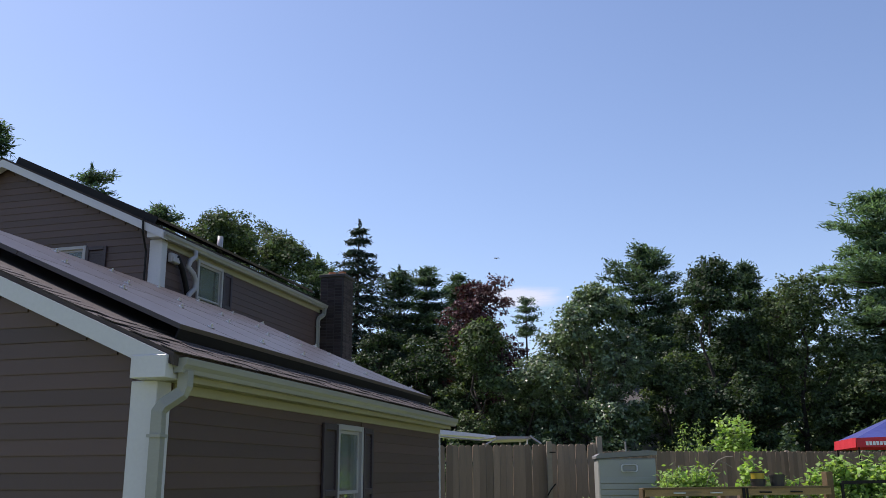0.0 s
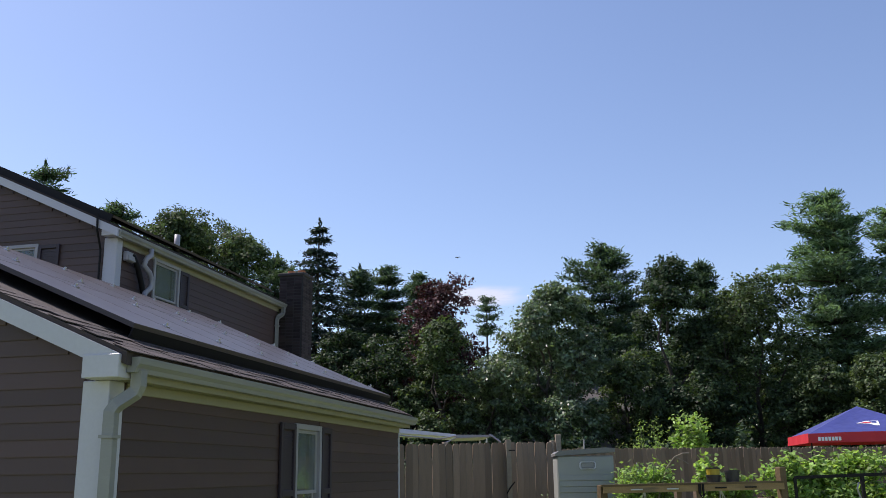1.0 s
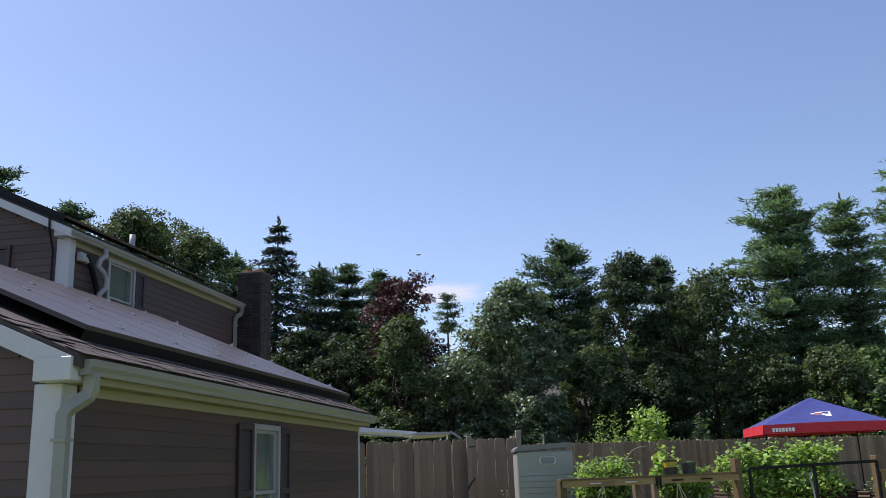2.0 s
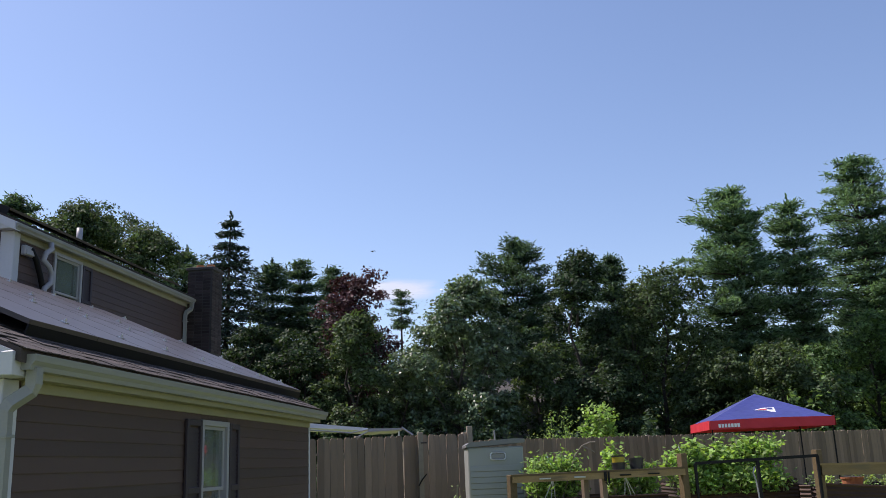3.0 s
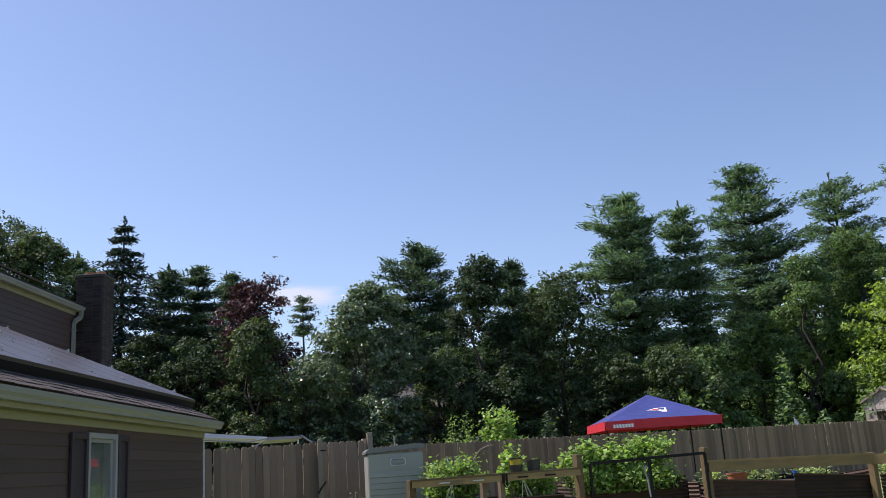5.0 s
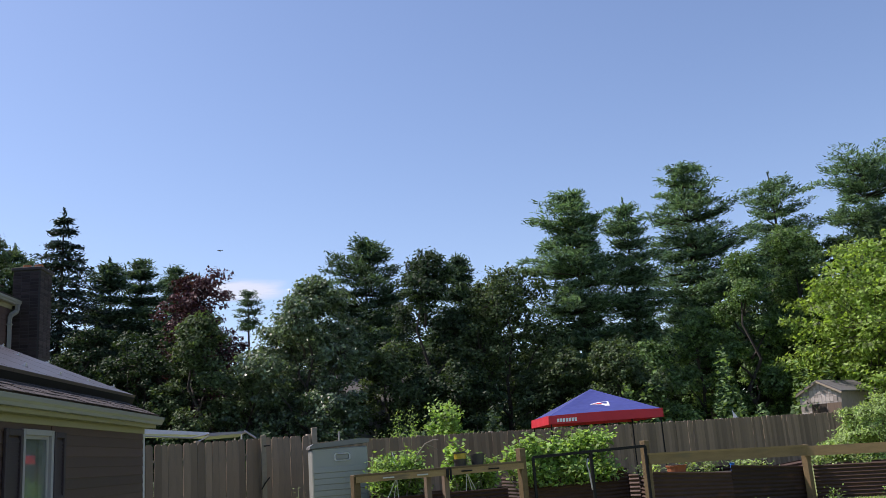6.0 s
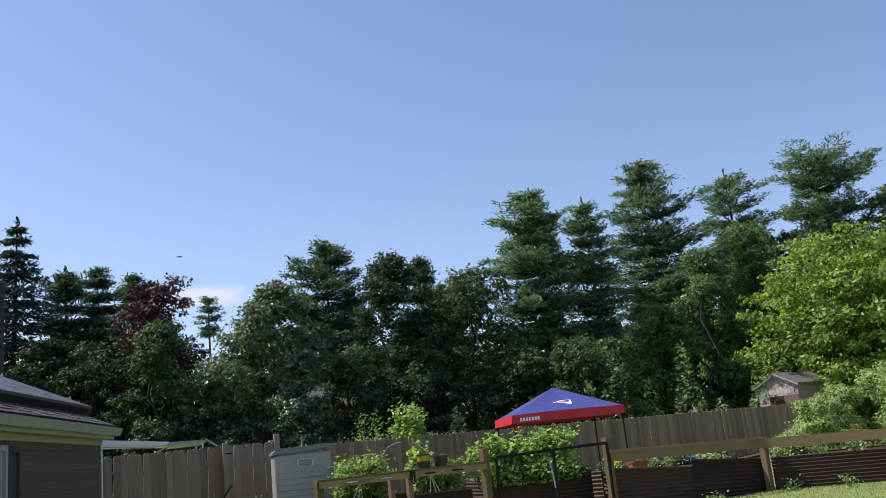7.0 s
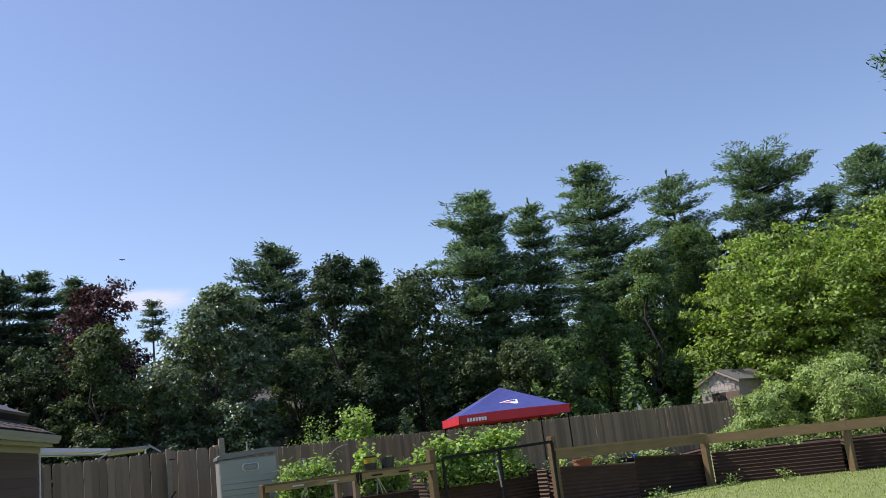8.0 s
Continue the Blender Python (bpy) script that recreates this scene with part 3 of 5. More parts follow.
def pine(seed, height, spread, base, mat, density=1.15, conical=False, clear=0.25, lean=0.0, side_arm=None, blunt=2.7):
    """Tapered trunk with whorls of boughs that carry tufts of needles; blunt: how soon the top widens. Returns trunk and crown meshes."""
    rng, nr = random.Random(seed), np.random.default_rng(seed)
    bm = bmesh.new()
    top = Vector((lean, 0, height))
    trunk_pts = [Vector((lean * (t ** 2) + 0.12 * math.sin(3 * t + seed), 0.12 * math.sin(2 * t + 2 * seed), height * t)) for t in (0, 0.2, 0.4, 0.6, 0.8, 0.93, 1.0)]
    tube(bm, trunk_pts, [0.022 * height * (1 - 0.93 * t) * 0.75 for t in (0, 0.2, 0.4, 0.6, 0.8, 0.93, 1.0)], 8)
    cen, nor, lon = [], [], []
    loose = 0.11 if conical else 0.19
    z = height * clear
    while z < height * 0.985:
        t = z / height
        f = (t - clear) / (1 - clear)
        if conical:
            reach = min(spread * (1.01 - f), 2.5) * rng.uniform(0.8, 1.1)
            drop, count = 0.34, 9
        else:
            reach = spread * 1.22 * min(1.0, 0.62 + 1.3 * f) * min(1.0, 0.14 + blunt * (1 - f)) * rng.uniform(0.62, 1.2)
            drop, count = -0.04, 9
        trunk_at = Vector((lean * (t ** 2) + 0.12 * math.sin(3 * t + seed), 0.12 * math.sin(2 * t + 2 * seed), z))
        phase = rng.uniform(0, 6.28)
        step = height * 0.037
        for k in range(count):
            trunk_at.z = z + rng.uniform(-0.5, 0.5) * step * (0.4 if conical else 0.7)
            ang = phase + 2 * math.pi * k / count + rng.uniform(-0.35, 0.35)
            ln = reach * (rng.uniform(0.8, 1.1) if conical else rng.uniform(0.5, 1.25) * (1 + 0.25 * math.sin(ang + seed)))
            ln = min(ln, 1.4 * spread)
            if rng.random() < 0.10 and not conical:
                ln *= 0.4
            out = Vector((math.cos(ang), math.sin(ang), 0))
            tip = trunk_at + out * ln + Vector((0, 0, -drop * ln + (0.26 * ln if f > 0.7 and not conical else 0.06 * ln)))
            pts = limb_points(trunk_at, tip, rng, 0.05, 4)
            tube(bm, pts, [0.02 + 0.014 * ln, 0.016 + 0.009 * ln, 0.015, 0.006], 4)
            steps = max(4, int(ln / (0.135 if conical else 0.17) * density) + 3)
            for i in range(steps):
                q = 0.16 + 0.84 * (i + rng.random()) / steps
                seg = min(2, int(q * 3))
                p = pts[seg].lerp(pts[seg + 1], q * 3 - seg)
                width = (0.44 if not conical else 0.30) * ln * (1.15 - q) * 1.0 + 0.16
                side = Vector((-out.y, out.x, 0)) * rng.uniform(-1, 1) * width
                c = p + side + Vector((0, 0, rng.uniform(-0.02, 0.16)))
                m = rng.randint(6, 9) if conical else rng.randint(12, 17)
                for _ in range(m):
                    cen.append((c.x + rng.gauss(0, loose), c.y + rng.gauss(0, loose), c.z + rng.gauss(0, loose * 0.42)))
                    nor.append((0, 0, 1.0))
                    d2 = (out * 0.7 + side.normalized() * 0.6 if side.length > 0 else out)
                    lon.append((d2.x, d2.y, 0.35 if not conical else -0.2))
        z += height * (0.042 if not conical else 0.038) * rng.uniform(0.75, 1.3)
    for _ in range(30 if conical else 40):
        h = rng.uniform(-0.1, 1.0)
        wide = 0.02 + (0.14 if conical else 0.07) * max(0.0, h)
        cen.append((trunk_pts[-1].x + rng.gauss(0, wide), trunk_pts[-1].y + rng.gauss(0, wide), top.z - h))
        nor.append((rng.gauss(0, 1), rng.gauss(0, 1), 0.3))
        lon.append((0, 0, 1))
    if side_arm:
        a, b = side_arm
        pts = limb_points(a, b, rng, -0.05, 6)
        tube(bm, pts, [0.12, 0.10, 0.08, 0.06, 0.04, 0.015], 5)
        for i in range(90):
            q = rng.uniform(0.35, 1.0) * 5
            s = min(4, int(q))
            p = pts[s].lerp(pts[s + 1], q - s)
            for _ in range(9):
                cen.append((p.x + rng.gauss(0, 0.35), p.y + rng.gauss(0, 0.35), p.z + 0.12 + rng.gauss(0, 0.12)))
                nor.append((0, 0, 1.0))
                lon.append((1, 0, 0.3))
    lw = (0.34, 0.078) if not conical else (0.24, 0.08)
    crown = leaves("crown", cen, nor, lw[0], lw[1], nr, mat, long_axis=lon)
    return mesh_of("trunk", bm, bark_m, True), crown


def broadleaf(seed, height, lobes, mat, leaf_len, clumps=260, per=34, clear=0.2, trunk_r=0.16, clump_r=0.42, droop=0.6, ratio=0.62, flat=0.6):
    """Trunk and limbs to each lobe of the crown (x, y, z, radius, height radius); leaves in uneven clumps over the lobes."""
    rng, nr = random.Random(seed), np.random.default_rng(seed)
    bm = bmesh.new()
    tube(bm, limb_points((0, 0, -0.2), (0, 0, height * 0.8), rng, 0, 6), [trunk_r, trunk_r * 0.85, trunk_r * 0.7, trunk_r * 0.5, trunk_r * 0.32, 0.03], 8)
    weight = [r * h for *_, r, h in lobes]
    cen, nor = [], []
    for (x, y, z, r, h), w in zip(lobes, weight):
        start = Vector((0, 0, max(height * clear, z - 0.9 * math.hypot(x, y) - 0.6 * h)))
        tube(bm, limb_points(start, (x, y, z), rng, 0.05, 5), [trunk_r * 0.45, trunk_r * 0.36, trunk_r * 0.26, trunk_r * 0.17, 0.02], 5)
        n = max(6, int(clumps * w / sum(weight)))
        for i in range(n):
            d = Vector((rng.gauss(0, 1), rng.gauss(0, 1), rng.gauss(0, 1) + 0.25)).normalized()
            q = rng.random() ** 0.35
            c = Vector((x + d.x * r * q, y + d.y * r * q, z + d.z * h * q))
            if i % 4 == 0:
                tube(bm, [Vector((x, y, z)).lerp(c, 0.15), Vector((x, y, z)).lerp(c, 0.6) + Vector((0, 0, 0.05)), c], [0.025, 0.016, 0.006], 4)
            cr = clump_r * rng.uniform(0.6, 1.35)
            k = int(per * rng.uniform(0.6, 1.3))
            pts = nr.normal(0, 1, (k, 3))
            pts /= np.linalg.norm(pts, axis=1)[:, None]
            pts *= cr * (nr.random((k, 1)) ** 0.45)
            pts[:, 2] *= flat
            cen.append(pts + np.array(c))
            nn = pts / cr * 0.6 + np.array([d.x * 0.4, d.y * 0.4, 0.75])
            nor.append(nn)
    crown = leaves("crown", np.concatenate(cen), np.concatenate(nor), leaf_len, leaf_len * ratio, nr, mat, droop)
    return mesh_of("trunk", bm, bark_m, True), crown


def plant_tree(name, meshes, at, label, category, group="", turn=0.0, scale=1.0):
    t = thing(name, Matrix.Translation(at) @ Matrix.Rotation(turn, 4, "Z") @ Matrix.Scale(scale, 4), label, category, group)
    part("trunk", meshes[0], None, t)
    part("crown", meshes[1], None, t)
    return t


def top_z(r, el):
    return 1.7 + r * math.tan(radians(el))


PINES = "tall pines of the wood behind the fence"
LEAFY = "leafy trees of the wood behind the fence"


def pine_at(seed, az, r, el, half, mat=pine_m, label="tall dark white pine with layered boughs", clear=0.22, **kw):
    p = polar(az, r)
    h = top_z(r, el) - p.z
    plant_tree("pine_tree", pine(seed, h, r * math.tan(radians(half)), 0, mat, clear=clear, **kw), p, label, "pine tree", PINES)


pine_at(11, -5.6, 46, 16.0, 7.6, spruce_m, "narrow pointed dark spruce behind the house", 0.12, conical=True, density=1.15)
pine_at(12, -2.9, 48, 13.1, 2.0, blunt=2.3)
pine_at(13, -1.0, 50, 12.9, 2.1, blunt=2.3)
pine_at(14, 1.1, 56, 12.4, 1.8)
pine_at(15, 5.5, 75, 10.9, 0.85, label="small slender pine far behind the wood", clear=0.8, density=0.3, blunt=3.0)
pine_at(16, 13.1, 52, 13.9, 3.1, density=1.32, blunt=3.2)
pine_at(17, 19.0, 55, 12.3, 1.9)
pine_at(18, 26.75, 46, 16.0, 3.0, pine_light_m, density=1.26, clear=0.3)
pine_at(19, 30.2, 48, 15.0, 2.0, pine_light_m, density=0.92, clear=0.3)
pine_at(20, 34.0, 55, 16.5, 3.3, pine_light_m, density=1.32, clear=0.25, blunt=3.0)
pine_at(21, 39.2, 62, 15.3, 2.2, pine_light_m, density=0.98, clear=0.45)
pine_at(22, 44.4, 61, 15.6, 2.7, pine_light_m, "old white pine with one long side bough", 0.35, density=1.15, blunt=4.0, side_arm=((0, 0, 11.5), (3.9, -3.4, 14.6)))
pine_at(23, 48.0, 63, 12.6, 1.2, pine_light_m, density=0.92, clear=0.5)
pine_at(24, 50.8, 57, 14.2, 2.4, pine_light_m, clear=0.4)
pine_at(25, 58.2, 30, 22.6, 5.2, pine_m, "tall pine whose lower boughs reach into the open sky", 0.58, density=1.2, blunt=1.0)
pine_at(26, -22.3, 42, 18.2, 1.0, label="slender pine top behind the house", clear=0.8, density=0.80)
pine_at(27, -18.0, 46, 16.2, 1.3, label="slender pine top behind the house", clear=0.6)
pine_at(28, -28.2, 40, 20.0, 1.6, label="pine crown behind the house", clear=0.6)
pine_at(29, -8.2, 50, 13.7, 2.0, blunt=3.6)


def leafy_at(seed, az, r, el, half, mat, label, low=1.0, leaf_len=0.17, clumps=420, per=50, name="broadleaf_tree", category="tree", lobes=9, flat=0.6, clump_r=0.42, wide_top=False):
    """A round crown between the heights low and the top, built of uneven lobes."""
    rng = random.Random(seed * 7)
    p = polar(az, r)
    h = top_z(r, el) - p.z
    w = r * math.tan(radians(half)) * 1.15
    clumps = int(clumps * 0.8)
    ls = []
    for k in range(lobes):
        f = (k + 0.5) / lobes
        z = low + (h - low) * (0.08 + 0.84 * f)
        reach = w * (math.sin(math.pi * min(0.98, (0.22 + 0.70 * f))) if not wide_top else (0.55 + 0.4 * math.sin(math.pi * f)))
        ang = k * 2.4 + rng.uniform(-0.5, 0.5)
        rad = w * rng.uniform(0.42, 0.62)
        ls.append((math.cos(ang) * reach * 0.72, math.sin(ang) * reach * 0.72, min(z, h - rad * 0.8), rad, rad * rng.uniform(0.75, 1.05)))
    ls.append((rng.uniform(-0.2, 0.2) * w, 0, h - w * 0.40, w * 0.42, w * 0.40))
    plant_tree(name, broadleaf(seed, h, ls, mat, leaf_len, clumps, per, 0.15, 0.012 * h + 0.04, clump_r, flat=flat), p, label, category, LEAFY)


leafy_at(31, -15.0, 40, 16.0, 3.4, oak_m, "rounded green oak crown behind the house roof", 3, clumps=1000, leaf_len=0.15)
leafy_at(32, -11.0, 42, 15.0, 3.0, oak_m, "rounded green oak crown behind the house roof", 3, clumps=800, leaf_len=0.15)
leafy_at(52, -13.0, 44, 15.6, 3.0, oak_m, "rounded green oak crown behind the house roof", 3, clumps=800, leaf_len=0.15)
leafy_at(33, 2.0, 44, 12.0, 2.9, maple_red_m, "dark red-leaved maple at the wood's edge", 1.0, clumps=560)
leafy_at(34, 2.2, 39, 9.6, 2.0, oak_m, "green vine-hung tree before the red maple", 0.8, clumps=300, per=50)
leafy_at(35, 9.0, 39, 11.5, 3.2, ash_m, "sparkling glossy-leaved pale green tree", 0.6, clumps=900, per=50)
leafy_at(36, 5.6, 40, 7.2, 2.0, ash_m, "sparkling glossy-leaved pale green tree", 0.3, clumps=320)
leafy_at(37, 16.7, 43, 13.1, 3.0, dark_leaf_m, "dark green tree hung with vines", 0.5, clumps=760, per=50)
leafy_at(38, 14.0, 40, 7.0, 2.4, oak_m, "low green tree hung with vines", 0.3, clumps=360)
leafy_at(39, 21.9, 44, 11.4, 3.4, oak_m, "broad rounded dark green oak", 1.0, clumps=760)
leafy_at(40, 18.6, 41, 5.6, 2.4, dark_leaf_m, "dark leafy undergrowth tree at the wood's edge", 0.2, clumps=300)
leafy_at(41, 25.0, 42, 6.2, 2.2, oak_m, "dark leafy undergrowth tree at the wood's edge", 0.2, clumps=300)
leafy_at(42, 36.6, 50, 10.8, 1.9, sun_leaf_m, "green tree among the pines", 0.6, clumps=620)
leafy_at(43, 39.8, 57, 12.0, 2.2, sun_leaf_m, "green tree among the pines", 0.6, clumps=620)
leafy_at(44, 30.6, 43, 6.0, 1.7, sun_leaf_m, "low green tree among the pines", 0.3, clumps=320)
leafy_at(46, 48.2, 50, 9.7, 7.2, lime_m, "broad bright yellow-green shade tree in full sun", 1.6, 0.23, 2500, 50, lobes=20, clump_r=0.66, flat=0.45, wide_top=True)
leafy_at(47, 56.2, 48, 12.0, 5.0, lime_m, "broad bright yellow-green shade tree in full sun", 1.6, 0.23, 1100, 50, lobes=11, clump_r=0.66, flat=0.45, wide_top=True)
leafy_at(48, -1.0, 42, 8.6, 3.4, dark_leaf_m, "dark leafy undergrowth tree at the wood's edge", 0.3, clumps=420)
leafy_at(49, 11.2, 45, 9.0, 3.0, dark_leaf_m, "dark leafy undergrowth tree at the wood's edge", 0.3, clumps=380)
leafy_at(50, -4.2, 43, 9.0, 2.6, dark_leaf_m, "dark leafy undergrowth tree at the wood's edge", 0.3, clumps=300)
leafy_at(51, 28.5, 41, 6.4, 2.4, oak_m, "dark leafy undergrowth tree at the wood's edge", 0.3, clumps=380)
leafy_at(53, 33.6, 49, 7.8, 1.8, sun_leaf_m, "slim green tree among the pines", 0.3, clumps=380)
leafy_at(55, 24.4, 42, 4.6, 1.4, oak_m, "low leafy tree behind the fence", 0.3, clumps=220)

# deeper wood: the same kinds again, further back
deep_pine = pine(90, 13.0, 2.6, 0, pine_m, 0.45, clear=0.08)
deep_leafy = broadleaf(91, 11.0, [(math.cos(k * 2.4) * 2.1, math.sin(k * 2.4) * 2.1, 1.5 + k * 0.95, 2.3, 1.9) for k in range(9)], dark_leaf_m, 0.40, 420, 24, clump_r=0.8)
rng = random.Random(77)
first = {}
for k in range(32):
    az = -32 + k * 2.95 + rng.uniform(-0.6, 0.6)
    r = rng.uniform(56, 64)
    kind = k % 2
    p = polar(az, r)
    el = 11.5 if az < -6 else 8.6 if az < 10 else 10.2 if az < 24 else 8.4 if az < 34 else 12.0
    if kind not in first:
        first[kind] = plant_tree(("pine_tree", "broadleaf_tree")[kind], (deep_pine, deep_leafy)[kind], p, ("dark pine deep in the wood", "dark leafy tree deep in the wood")[kind], ("pine tree", "tree")[kind], "deep wood")
    s = (r * math.tan(radians(el * rng.uniform(0.86, 1.0))) + 1.2) / (13.0, 12.0)[kind]
    m = Matrix.Translation(p) @ Matrix.Rotation(rng.uniform(0, 6), 4, "Z") @ Matrix.Scale(s, 4)
    if k > 1:
        copy_thing(first[kind], m)

# undergrowth along the wood's edge, too dense to count: dark in the middle, painted sunlit beside the tall pines
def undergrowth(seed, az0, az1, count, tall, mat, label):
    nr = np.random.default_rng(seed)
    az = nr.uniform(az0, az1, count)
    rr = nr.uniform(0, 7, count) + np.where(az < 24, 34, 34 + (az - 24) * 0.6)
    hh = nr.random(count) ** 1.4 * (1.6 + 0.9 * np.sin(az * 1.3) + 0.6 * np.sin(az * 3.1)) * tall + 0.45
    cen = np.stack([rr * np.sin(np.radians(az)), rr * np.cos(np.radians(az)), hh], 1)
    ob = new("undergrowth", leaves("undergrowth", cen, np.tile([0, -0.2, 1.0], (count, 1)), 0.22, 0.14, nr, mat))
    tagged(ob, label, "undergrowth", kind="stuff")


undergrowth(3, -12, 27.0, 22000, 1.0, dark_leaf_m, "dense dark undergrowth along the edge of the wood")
undergrowth(5, 27.0, 62, 28000, 1.7, sun_leaf_m, "green undergrowth with painted sunlight along the edge of the wood")
nr = np.random.default_rng(4)
az = nr.uniform(-34, 64, 26000)
rr = nr.uniform(68, 72, 26000)
hh = nr.random(26000) * (9.5 + 0.9 * np.sin(az * 0.9) + 0.8 * np.sin(az * 2.3)) + 0.4
cen = np.stack([rr * np.sin(np.radians(az)), rr * np.cos(np.radians(az)), hh], 1)
wood = new("far_woods", leaves("far_woods", cen, np.tile([0, -0.8, 0.6], (len(cen), 1)), 0.8, 0.5, nr, dark_leaf_m))
tagged(wood, "dense dark woods behind the trees", "woods", kind="stuff")


# ---- fences of upright dog-eared boards ----
def board_fence(a, b, height, label, pitch=0.1435):
    a, b = Vector(a), Vector(b)
    along = (b - a)
    n = int(along.length / pitch)
    d = along.normalized()
    turn = math.atan2(d.y, d.x)
    f = thing("board_fence", Matrix.Translation((a.x, a.y, 0)) @ Matrix.Rotation(turn, 4, "Z"), label, "fence")
    inv = f.matrix_world.inverted()
    bm = bmesh.new()
    w = 0.0715
    prism(bm, [(-w, 0), (w, 0), (w, height - 0.04), (w - 0.035, height), (-w + 0.035, height), (-w, height - 0.04)], 1, -0.01, 0.01)
    picket = mesh_of("picket", bm, picket_m)
    rng = random.Random(int(a.x * 10) + 3)
    for k in range(n):
        p = a + d * (k + 0.5) * pitch
        o = part("picket", picket, None, f)
        o.matrix_local = Matrix.Translation(((k + 0.5) * pitch, rng.uniform(-0.004, 0.004), rise(p.x, p.y) + rng.uniform(-0.012, 0.012))) @ Matrix.Rotation(rng.gauss(0, 0.006), 4, "Y")
    posts = max(2, int(along.length / 2.4))
    bm = bmesh.new()
    box(bm, -0.05, 0.05, 0.055, 0.145, -0.3, height + 0.02, 0.006)
    post = mesh_of("post", bm, greywood_m)
    for k in range(posts + 1):
        p = a + d * (along.length * k / posts)
        o = part("post", post, None, f)
        o.matrix_local = Matrix.Translation((along.length * k / posts, 0, rise(p.x, p.y)))
    for zz in (0.3, 1.0, height - 0.3):
        for k in range(posts):
            p, q = a + d * (along.length * k / posts), a + d * (along.length * (k + 1) / posts)
            bm = bmesh.new()
            x0, x1 = along.length * k / posts, along.length * (k + 1) / posts
            tube(bm, [(x0, 0.03, rise(p.x, p.y) + zz), (x1, 0.03, rise(q.x, q.y) + zz)], 0.028, 4, True)
            part("rail", bm, greywood_m, f)
    return f


board_fence((-1.4, 16.75), (3.14, 18.75), 1.98, "weathered brown board fence beside the house")
board_fence((2.4, 24.4), (30.0, 31.5), 1.86, "long weathered dog-eared board fence at the back")
gp = thing("gate_post", Matrix.Translation((2.1, 18.13, rise(2.1, 18.13))), "dark timber gate post with a latch", "post")
bm = bmesh.new()
box(bm, -0.05, 0.05, -0.05, 0.05, -0.2, 2.03, 0.006)
part("post", bm, greywood_m, gp)
bm = bmesh.new()
tube(bm, [(0.0, -0.06, 1.82), (0.12, -0.07, 1.82)], 0.012, 6)
part("latch", bm, black_m, gp, "black iron latch")
bm = bmesh.new()
tube(bm, [(-0.06, -0.06, 1.0), (0.0, -0.07, 1.10), (0.10, -0.07, 1.22)], 0.014, 6)
part("pull", bm, black_m, gp, "black iron pull")
ep = thing("fence_post", Matrix.Translation((3.21, 18.8, rise(3.21, 18.8))), "tall weathered end post of the fence", "post")
bm = bmesh.new()
box(bm, -0.055, 0.055, -0.055, 0.055, -0.2, 2.12, 0.006)
part("post", bm, greywood_m, ep)

# flat white canopy behind the house corner
cn = thing("canopy", Matrix.Translation((0.65, 18.6, rise(0.5, 18.6))), "flat white canopy roof with a grey slatted end on thin legs", "canopy")
bm = bmesh.new()
prism(bm, [(-1.6, 2.27), (0.45, 2.12), (0.45, 2.17), (-1.6, 2.40)], 1, 0.3, 2.2)
part("roof_sheet", bm, white_cloth_m, cn, "white roof sheet")
bm = bmesh.new()
prism(bm, [(0.46, 2.09), (1.18, 2.11), (1.18, 2.15), (0.46, 2.16)], 1, 0.3, 2.2)
part("slatted_end", bm, pvc_m, cn, "blue-grey slatted end")
bm = bmesh.new()
tube(bm, [(-1.6, 0.28, 2.25), (0.1, 0.28, 2.08), (0.45, 0.28, 2.14)], 0.018, 6)
tube(bm, [(0.45, 0.28, 2.1), (0.2, 0.28, 1.98)], 0.015, 6)
tube(bm, [(1.15, 0.28, 2.16), (1.38, 0.28, 2.0)], 0.02, 6)
part("frame", bm, alu_m, cn, "thin metal frame")
for x in (-1.5, 1.1):
    for y in (0.4, 2.1):
        bm = bmesh.new()
        tube(bm, [(x, y, 0), (x, y, 2.1)], 0.02, 6)
        part("leg", bm, alu_m, cn)

# ---- storage shed of resin ----
SHED = Matrix.Translation(polar(11.2, 17.5)) @ Matrix.Rotation(radians(-4), 4, "Z")
sb = thing("storage_shed", SHED, "tall taupe resin storage shed with a dark lid on the lawn", "storage shed")
bm = bmesh.new()
box(bm, -0.54, 0.50, -0.40, 0.40, 0.02, 1.70, 0.02)
part("body", bm, resin_m, sb)
for k in range(12):
    bm = bmesh.new()
    z = 0.10 + k * 0.105
    prism(bm, [(-0.402, z), (-0.414, z + 0.01), (-0.408, z + 0.10), (-0.402, z + 0.102)], 0, -0.50, 0.46)
    part("panel_rib", bm, resin_m, sb)
bm = bmesh.new()
prism(bm, [(-0.57, 1.70), (0.53, 1.76), (0.53, 1.83), (0.35, 1.845), (-0.50, 1.79), (-0.57, 1.745)], 1, -0.44, 0.42)
part("lid", bm, resin_dark_m, sb, "dark grey sloping lid")
bm = bmesh.new()
box(bm, -0.13, 0.17, -0.425, -0.401, 1.455, 1.60, 0.03)
hd = part("handle", bm, white_cloth_m, sb, "pale oval handle frame")
bm = bmesh.new()
box(bm, -0.105, 0.145, -0.432, -0.424, 1.475, 1.58, 0.02)
part("window", bm, gutter_m, hd, "pale reflecting oval plate")
bm = bmesh.new()
box(bm, 0.501, 0.53, -0.2, -0.12, 1.45, 1.62, 0.01)
part("hinge", bm, gutter_m, sb, "white hinge")
bm = bmesh.new()
tube(bm, [(0.05, 0.2, 1.80), (0.05, 0.2, 2.02)], 0.016, 6)
part("rod", bm, gutter_m, sb, "short white rod above the lid")

